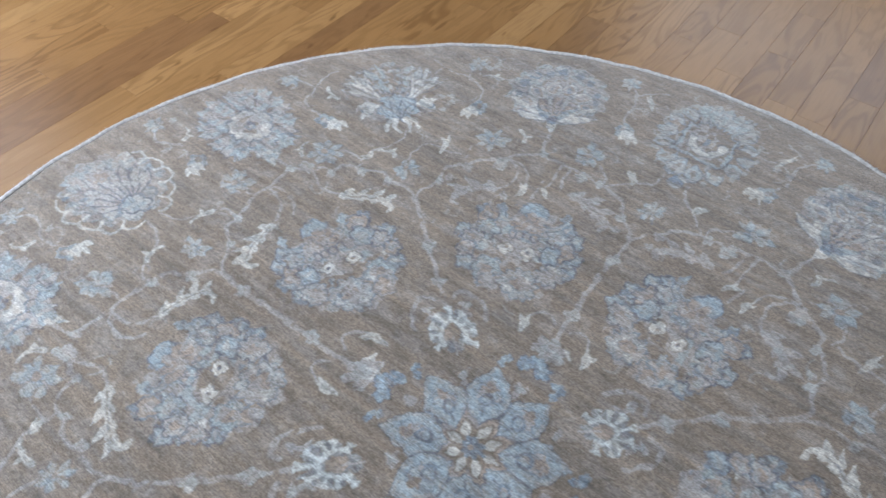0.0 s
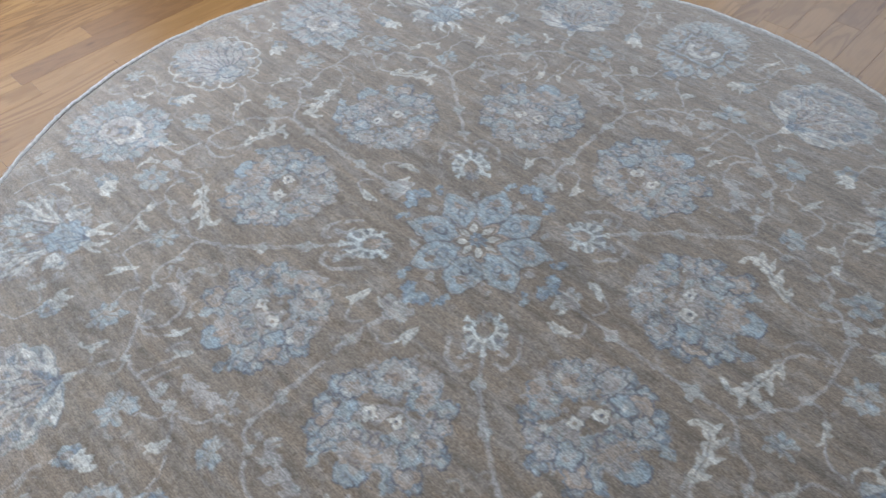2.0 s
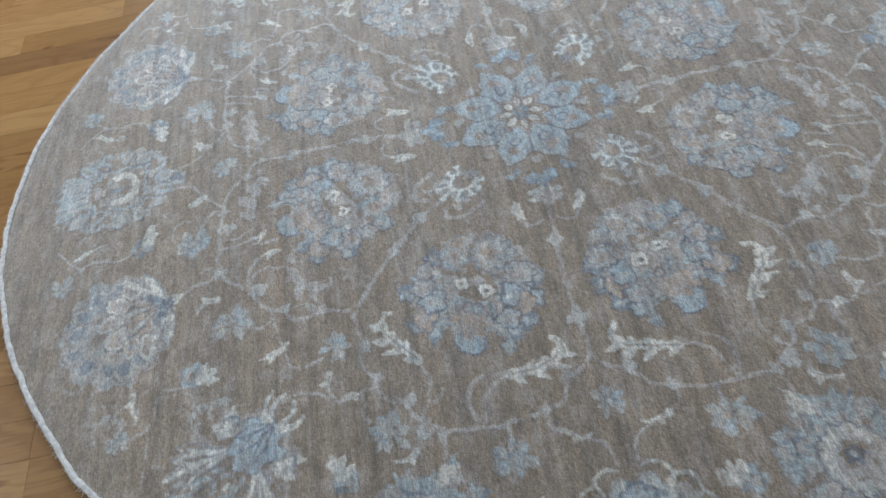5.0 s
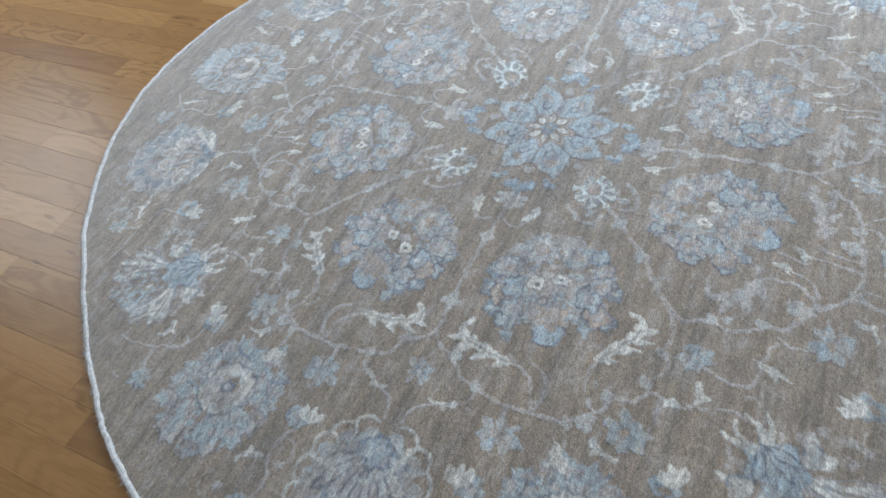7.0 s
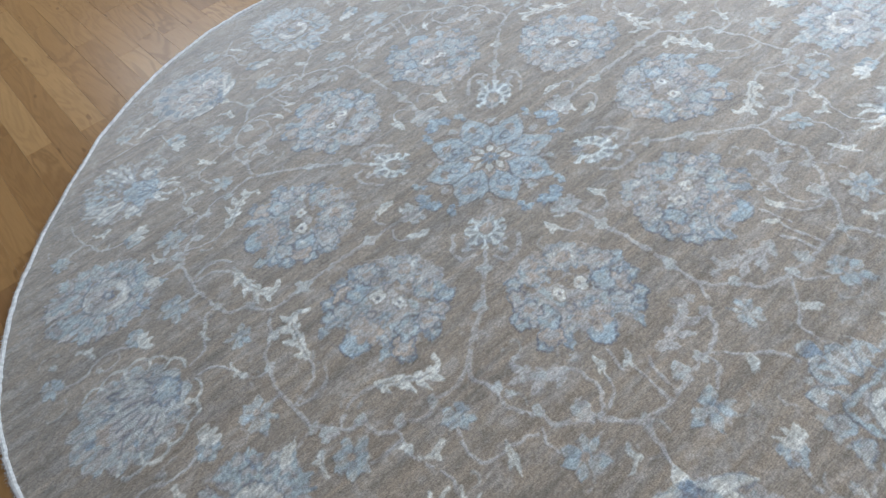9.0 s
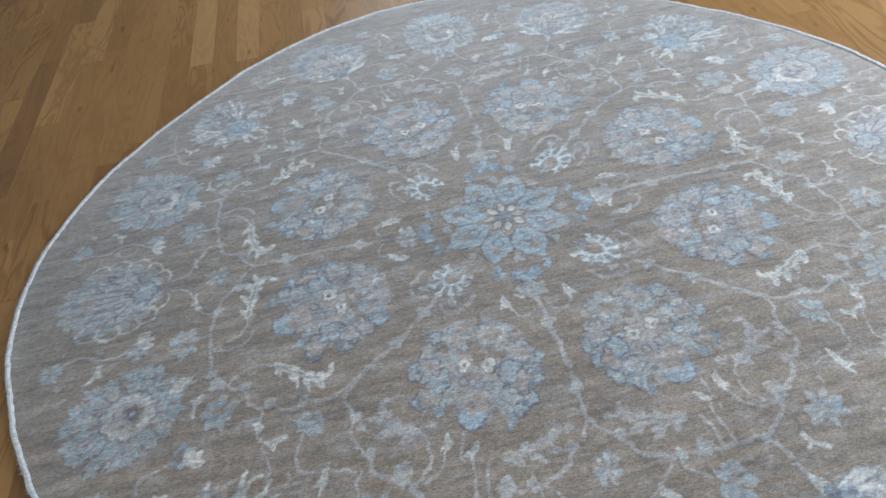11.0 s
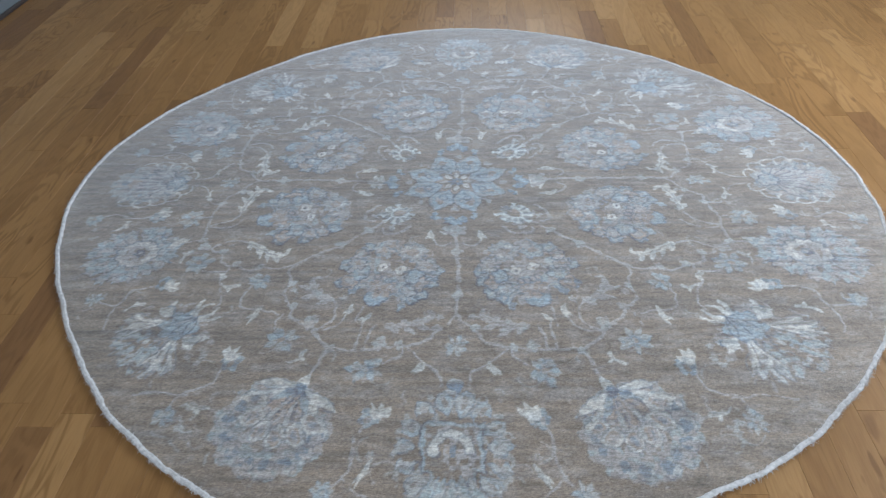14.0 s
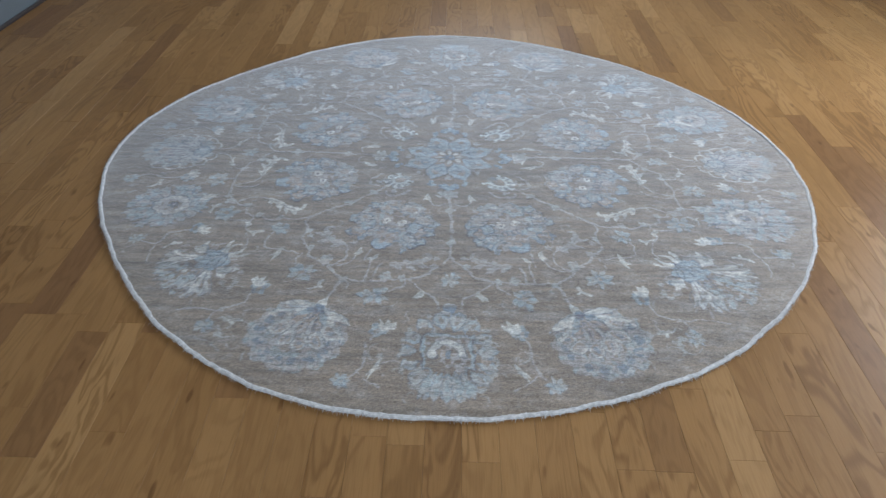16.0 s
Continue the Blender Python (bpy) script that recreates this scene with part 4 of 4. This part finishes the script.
for az, s in places(90):
    g = Patch("scalloped_palmette", "grey-blue palmette inside an ivory scalloped outline", az, 1.004, 0.21, s)
    g.paint(g.lobed(0.02, 0, 0.136, 0.118, 13, 0.16), SKY, LILAC, g.m1, 0.5, 0.75)
    g.paint(g.lobed(-0.03, 0, 0.082, 0.072, 9, 0.22, 0.3), PALE, STEEL, g.m1, 0.58)
    for k in range(9):
        t = math.radians(-80 + 20 * k)
        a, b = (-0.06, 0.01 * (k - 4) / 4), (-0.02 + 0.125 * math.cos(t), 0.092 * math.sin(t))
        g.paint(g.leaf(a, b, 0.022, 0.65), PALE, LILAC, g.m1, 0.55)
        g.line(g.leaf(a, b, 0.022, 0.65), SLATE, 0.0022, 0.85)
    dice = random.Random(53)
    for k in range(26):
        t, q = math.radians(dice.uniform(-110, 110)), dice.uniform(0.050, 0.118)
        a = (0.010 + q * math.cos(t), 0.85 * q * math.sin(t))
        b = (a[0] + 0.030 * math.cos(t), a[1] + 0.026 * math.sin(t))
        g.paint(g.leaf(a, b, 0.012, 0.6), dice.choice((SKY, PALE, STEEL, LILAC, CORN)), PALE, g.m1, 0.6, 0.9)
    g.paint(g.lobed(0.075, 0, 0.024, 0.026, 6, 0.25), TAN, LILAC, g.m1, 0.5)
    g.paint(g.lobed(-0.065, 0, 0.030, 0.028, 6, 0.3), PALE, SKY, g.m1, 0.4)
    g.paint(np.abs(g.lobed(-0.065, 0, 0.036, 0.034, 6, 0.3)) - 0.003, SLATE, BLUE, g.m1, 0.5)
    for q in (-1, 1):
        rimline = []
        for k in range(5):
            t0, t1 = math.radians(170 - 23 * k), math.radians(170 - 23 * (k + 1))
            for j in range(4):
                t = t0 + (t1 - t0) * j / 4
                e = 1.0 + 0.10 * math.sin(math.pi * j / 4)
                rimline.append((0.012 + 0.140 * e * math.cos(t), q * 0.118 * e * math.sin(t)))
            t = t1
            g.paint(g.stroke([(0.012 + 0.140 * math.cos(t), q * 0.118 * math.sin(t)), (0.012 + 0.118 * math.cos(t), q * 0.094 * math.sin(t))], 0.008), IVORY, PALE, g.m1, 0.7)
        g.paint(g.stroke(rimline, 0.0068), IVORY, PALE, g.m1, 0.50, 0.9)

# --- small flowers and leaves
for k, (f, r) in enumerate(((15, 0.810), (32.0, 0.810), (61.4, 0.828), (76.8, 0.838))):
    rosette(f, r, 0.038, 0.3 + k)
for k, (f, r) in enumerate(((0, 0.710), (48.0, 0.716), (90, 0.742))):
    rosette(f, r, 0.029, 1.1 + k)
for f, r in ((13.5, 1.115), (35.2, 1.115), (61, 1.125), (80, 1.145)):
    rosette(f, r, 0.024, 0.7 + f)
for f, r, lean in ((11, 0.908, 1), (35.8, 0.915, -1), (58.1, 0.915, 1), (79.8, 0.936, -1)):
    tulip(f, r, lean)
solo_leaf([(15.4, 0.268), (14.2, 0.290), (12.4, 0.318)], 0.021)
solo_leaf([(74.8, 0.268), (76.0, 0.290), (77.8, 0.318)], 0.021)
solo_leaf([(25.3, 0.634), (24.6, 0.655), (24.3, 0.680)], 0.016)
solo_leaf([(19.4, 0.644), (20.0, 0.660), (20.1, 0.682)], 0.016)
solo_leaf([(41.2, 0.760), (40.8, 0.790), (39.9, 0.826)], 0.016)
solo_leaf([(5.8, 0.756), (6.0, 0.776), (6.6, 0.802)], 0.020)
solo_leaf([(9.5, 1.025), (9.8, 1.055), (10.4, 1.090)], 0.015)
solo_leaf([(53.6, 0.796), (54.4, 0.784), (55.4, 0.778)], 0.015)
for f, r, t in ((33, 1.06, 60), (56.4, 1.03, 20), (77.5, 1.06, -50), (51, 0.785, 40), (85, 0.800, 75), (27, 0.835, 10), (64.5, 0.86, -30)):
    sprig(f, r, t, 0.044)
fern([(77.0, 0.678), (80.2, 0.665), (83.2, 0.652), (85.2, 0.636), (85.4, 0.616), (84.2, 0.604)], IVORY, PALE, "fern_leaf", "ivory feathered leaf with a hooked tip")
fern([(61.8, 0.678), (58.8, 0.661), (55.6, 0.646), (53.0, 0.626), (52.6, 0.605), (53.7, 0.596)], IVORY, PALE, "fern_leaf", "ivory feathered leaf with a hooked tip")

# --- yarn: uneven dye in rows along the weft, specks where single knots differ
gaps = 0.38 * ease(0.42 - 0.6 * weave_noise(0.011, 0.004, 48) - 0.4 * weave_noise(0.005, 0.0035, 49), 0, 0.16) * (OWNER > 0)
DYE = DYE * (1 - gaps[..., None]) + 0.95 * FIELD * gaps[..., None]
wear = 0.09 + 0.26 * ease(0.5 * M3 + 0.5 * weave_noise(0.03, 0.006, 45), 0.45, 0.8) + 0.10 * weave_noise(0.4, 0.05, 46)
worn = np.array((0.290, 0.258, 0.226))
DYE = DYE * (1 - wear[..., None]) + worn * wear[..., None]
streak = 0.28 * weave_noise(0.26, 0.008, 41) + 0.40 * weave_noise(0.045, 0.0055, 42) + 0.32 * weave_noise(0.016, 0.0045, 55)
broad = weave_noise(0.22, 0.018, 47)
haze = 0.22 * ease(0.6 * weave_noise(0.045, 0.028, 61) + 0.4 * weave_noise(0.014, 0.010, 62), 0.52, 0.72) * (OWNER == 0)
DYE = DYE * (1 - haze[..., None]) + LILAC * haze[..., None]
DYE *= (1 + 0.74 * (streak - 0.5) + 0.24 * (broad - 0.5) + 0.30 * (weave_noise(0.035, 0.018, 56) - 0.5) + 0.10 * (weave_noise(1.2, 0.10, 43) - 0.5))[..., None]
dark = ease(0.62 * weave_noise(0.012, 0.0045, 57) + 0.38 * weave_noise(0.006, 0.004, 58), 0.30, 0.14)
DYE *= (1 - 0.26 * dark)[..., None]
DYE *= (1 + 0.42 * (rs.rand(NG, NG) - 0.5))[..., None]
warmth = (weave_noise(0.5, 0.012, 44) - 0.5)[..., None]
DYE *= 1 + warmth * np.array((0.07, 0.0, -0.08))
DYE = np.clip(1.0 * DYE, 0.02, 0.8)

# --- pile: a gently uneven surface, one mesh for the ground and one for each motif
edge = rim(np.arctan2(GY, GX))
HEIGHT = (0.0085 + 0.0030 * (weave_noise(0.33, 0.33, 51) - 0.5) + 0.0006 * (rs.rand(NG, NG) - 0.5) + 0.0007 * (OWNER > 0)
          - 0.0015 * ease(RAD, edge - 0.03, edge))
inside = RAD < edge - 0.0055
cell = inside[:-1, :-1] & inside[1:, :-1] & inside[:-1, 1:] & inside[1:, 1:]
CO = np.stack([GX, GY, HEIGHT], -1).reshape(-1, 3)
TINT = np.concatenate([DYE, np.ones((NG, NG, 1))], -1).reshape(-1, 4)


def pieces(own):
    """Connected pieces of the drawing: for each cell the number of its piece, and each piece's owner, size and neighbour."""
    n = own.shape[0]
    parent, run_owner, run_len, run_left, spans = [], [], [], [], []
    previous = []

    def root(k):
        while parent[k] != k:
            parent[k] = parent[parent[k]]
            k = parent[k]
        return k

    for row in own:
        edges = np.flatnonzero(np.diff(row)) + 1
        starts, ends = [0, *edges.tolist()], [*edges.tolist(), n]
        current = []
        for a, b in zip(starts, ends):
            k = len(parent)
            parent.append(k)
            run_owner.append(int(row[a]))
            run_len.append(b - a)
            run_left.append(int(row[a - 1]) if a else -1)
            current.append((a, b, k))
        j = 0
        for a, b, k in current:
            while j and previous[j - 1][1] > a:
                j -= 1
            while j < len(previous) and previous[j][0] < b:
                if previous[j][1] > a and run_owner[previous[j][2]] == run_owner[k]:
                    parent[root(k)] = root(previous[j][2])
                j += 1
        spans.append(current)
        previous = current
    roots = [root(k) for k in range(len(parent))]
    size, left = {}, {}
    for k, r in enumerate(roots):
        size[r] = size.get(r, 0) + run_len[k]
        left.setdefault(r, run_left[k])
    number = np.concatenate([np.repeat([roots[k] for _, _, k in row], [b - a for a, b, _ in row]) for row in spans]).reshape(own.shape)
    return number, size, left, run_owner


cells = np.where(cell, OWNER[:-1, :-1], -1)
for turn in range(2):
    number, size, left, whose = pieces(cells)
    ground = max((r for r in size if whose[r] == 0), key=lambda r: size[r])
    swap = np.arange(number.max() + 1)
    swap[:] = 0
    for r, q in size.items():
        small = whose[r] > 0 and q < 40 or whose[r] == 0 and r != ground and q < 3000
        swap[r] = left[r] if small and left[r] >= 0 else (0 if small else whose[r])
    cells = swap[number]
number, size, left, whose = pieces(cells)
ci, cj = np.nonzero(cells >= 0)
owner = number[ci, cj]
base = ci * NG + cj
QUADS = np.stack([base, base + 1, base + NG + 1, base + NG], -1)


def woven(name, quads, parent, label):
    used, inverse = np.unique(quads, return_inverse=True)
    me = bpy.data.meshes.new(name)
    nq = len(quads)
    me.vertices.add(len(used))
    me.vertices.foreach_set("co", CO[used].astype(np.float32).ravel())
    me.loops.add(4 * nq)
    me.loops.foreach_set("vertex_index", inverse.astype(np.int32).ravel())
    me.polygons.add(nq)
    me.polygons.foreach_set("loop_start", (4 * np.arange(nq)).astype(np.int32))
    me.polygons.foreach_set("use_smooth", np.ones(nq, bool))
    me.update(calc_edges=True)
    att = me.attributes.new("dye", "FLOAT_COLOR", "POINT")
    att.data.foreach_set("color", TINT[used].astype(np.float32).ravel())
    me.materials.append(WOOL)
    ob = new(name, me)
    ob.parent = parent
    if label:
        tagged(ob, label)
    return ob


order = np.argsort(owner, kind="stable")
kinds, cuts = np.unique(owner[order], return_index=True)
cuts = [*cuts.tolist(), len(order)]
for k, r in enumerate(kinds.tolist()):
    name, label = MOTIFS[whose[r]]
    woven(name, QUADS[order[cuts[k]:cuts[k + 1]]], rug, label)

bm = bmesh.new()
ring = [a for a in np.linspace(0, 2 * math.pi, 240, endpoint=False)]
low = [bm.verts.new((float(rim(a) - 0.007) * math.cos(a), float(rim(a) - 0.007) * math.sin(a), 0.0005)) for a in ring]
top = [bm.verts.new((float(rim(a) - 0.007) * math.cos(a), float(rim(a) - 0.007) * math.sin(a), 0.0040)) for a in ring]
for k in range(len(ring)):
    j = (k + 1) % len(ring)
    bm.faces.new((low[k], low[j], top[j], top[k]))
bm.faces.new(top)
bm.faces.new(low[::-1])
part("backing", bm, JUTE, rug, "cotton foundation below the pile")


# white overcast edge round the rug
bm = bmesh.new()
turns, around = 1900, 7
rows = []
wobble = np.random.RandomState(5).rand(turns, 3)
lumps = np.random.RandomState(8).rand(420)
bump = np.interp(np.arange(turns) * 420 / turns, np.arange(421), np.append(lumps, lumps[0]))
for k in range(turns):
    a = 2 * math.pi * k / turns
    r = float(rim(np.array(a))) - 0.006 + 0.0008 * (wobble[k, 0] - 0.5) + 0.0038 * (bump[k] - 0.5)
    fat = 0.0062 + 0.0009 * (wobble[k, 1] - 0.5) + 0.0014 * (bump[(k * 3 + 400) % turns] - 0.5)
    lift = 0.0066 + 0.0015 * math.sin(7 * a) * math.sin(3 * a + 1)
    row = []
    for j in range(around):
        b = 2 * math.pi * j / around
        rr = r + fat * math.cos(b)
        row.append(bm.verts.new((rr * math.cos(a), rr * math.sin(a), max(0.0004, lift + 0.72 * fat * math.sin(b)))))
    rows.append(row)
for k in range(turns):
    p, q = rows[k], rows[(k + 1) % turns]
    for j in range(around):
        bm.faces.new((p[j], p[(j + 1) % around], q[(j + 1) % around], q[j]))
# stray ends of yarn
fray = random.Random(14)
for k in range(8000):
    a = fray.uniform(0, 2 * math.pi)
    inset = fray.uniform(0.0, 0.011)
    r, z = float(rim(np.array(a))) - inset, 0.0110 - 0.006 * abs(inset - 0.006) / 0.006
    d = a + fray.uniform(-1.3, 1.3) + (math.pi if inset > 0.008 else 0)
    ln, w = fray.uniform(0.004, 0.012), 0.0009
    x, y = r * math.cos(a), r * math.sin(a)
    tip = (x + ln * math.cos(d), y + ln * math.sin(d), max(0.0012, z + fray.uniform(-0.005, 0.0025)))
    base = [bm.verts.new((x - w * math.sin(d) * e, y + w * math.cos(d) * e, z + h)) for e, h in ((-1, 0), (1, 0), (0, w))]
    end = bm.verts.new(tip)
    for i in range(3):
        bm.faces.new((base[i], base[(i + 1) % 3], end))
part("edge_binding", bm, COTTON, rug, "white overcast cotton edge")

# ---- the floor, board by board ----
BOARD, PHASE = 0.0838, 0.047
floor = tagged(new("floor"), "satin-finished oak strip floor with staggered boards", "floor", kind="structure")
bm = bmesh.new()
add_box(bm, X0, Y0, -0.05, X1, Y1, -0.006)
part("subfloor", bm, TRIM, floor)


def board_mesh(w, l):
    bm = bmesh.new()
    g = 0.00012
    z, zb, c = 0.0, -0.006, 0.0004
    rings = []
    for dx, zz in ((g, zb), (g, z - 0.0005), (g + c, z)):
        rings.append([bm.verts.new((x, y, zz)) for x, y in ((dx, dx), (w - dx, dx), (w - dx, l - dx), (dx, l - dx))])
    for a, b in zip(rings, rings[1:]):
        for j in range(4):
            bm.faces.new((a[j], a[(j + 1) % 4], b[(j + 1) % 4], b[j]))
    bm.faces.new(rings[-1])
    return bm


def length_data(l):
    me = bpy.data.meshes.new("board")
    b = board_mesh(BOARD, l)
    b.to_mesh(me)
    b.free()
    me.materials.append(OAK)
    return me


LENGTHS = [0.25 + 0.07 * k for k in range(13)]
DATA = {}
# where boards butt end to end in some of the rows beside the rug
BUTTS = {-11: -0.906, -10: -1.261, 4: -1.324, 7: -1.291, 8: -1.208}
rng = random.Random(11)
rest = bmesh.new()
single = 0
first = math.floor((X0 - PHASE) / BOARD)
last = math.ceil((X1 - PHASE) / BOARD)
for col in range(first, last):
    x = PHASE + col * BOARD
    y = Y0 - 1.0 - rng.random() * 0.8
    row = [rng.randrange(len(LENGTHS)) for _ in range(40)]
    if col in BUTTS:
        ends = y + np.cumsum([LENGTHS[k] for k in row])
        y += float(BUTTS[col] - ends[np.argmin(np.abs(ends - BUTTS[col]))])
    for k in row:
        l = LENGTHS[k]
        if y + l <= Y0 or y >= Y1:
            y += l
            continue
        ya, yb = max(y, Y0), min(y + l, Y1)
        near = -1.75 < x < 2.05 and yb > -1.65 and ya < 2.0
        reach = max(math.hypot(px, py) for px in (x, x + BOARD) for py in (ya, yb))
        whole = ya == y and yb == y + l and x > X0 and x + BOARD < X1
        if near and reach > 1.17 and whole and single < 300:
            if k not in DATA:
                DATA[k] = length_data(l)
            ob = new("board", DATA[k])
            ob.parent = floor
            ob.location = (x, y, rng.uniform(-0.0001, 0.0))
            single += 1
        elif yb - ya > 0.01:
            xa, xb = max(x, X0), min(x + BOARD, X1)
            if xb - xa > 0.01:
                b = board_mesh(xb - xa, yb - ya)
                bmesh.ops.translate(b, vec=(xa, ya, 0), verts=b.verts)
                vs = [rest.verts.new(v.co) for v in b.verts]
                b.verts.index_update()
                for f in b.faces:
                    rest.faces.new([vs[v.index] for v in f.verts])
                b.free()
        y += l
tagged(part("boards", rest, OAK, floor), kind="stuff")
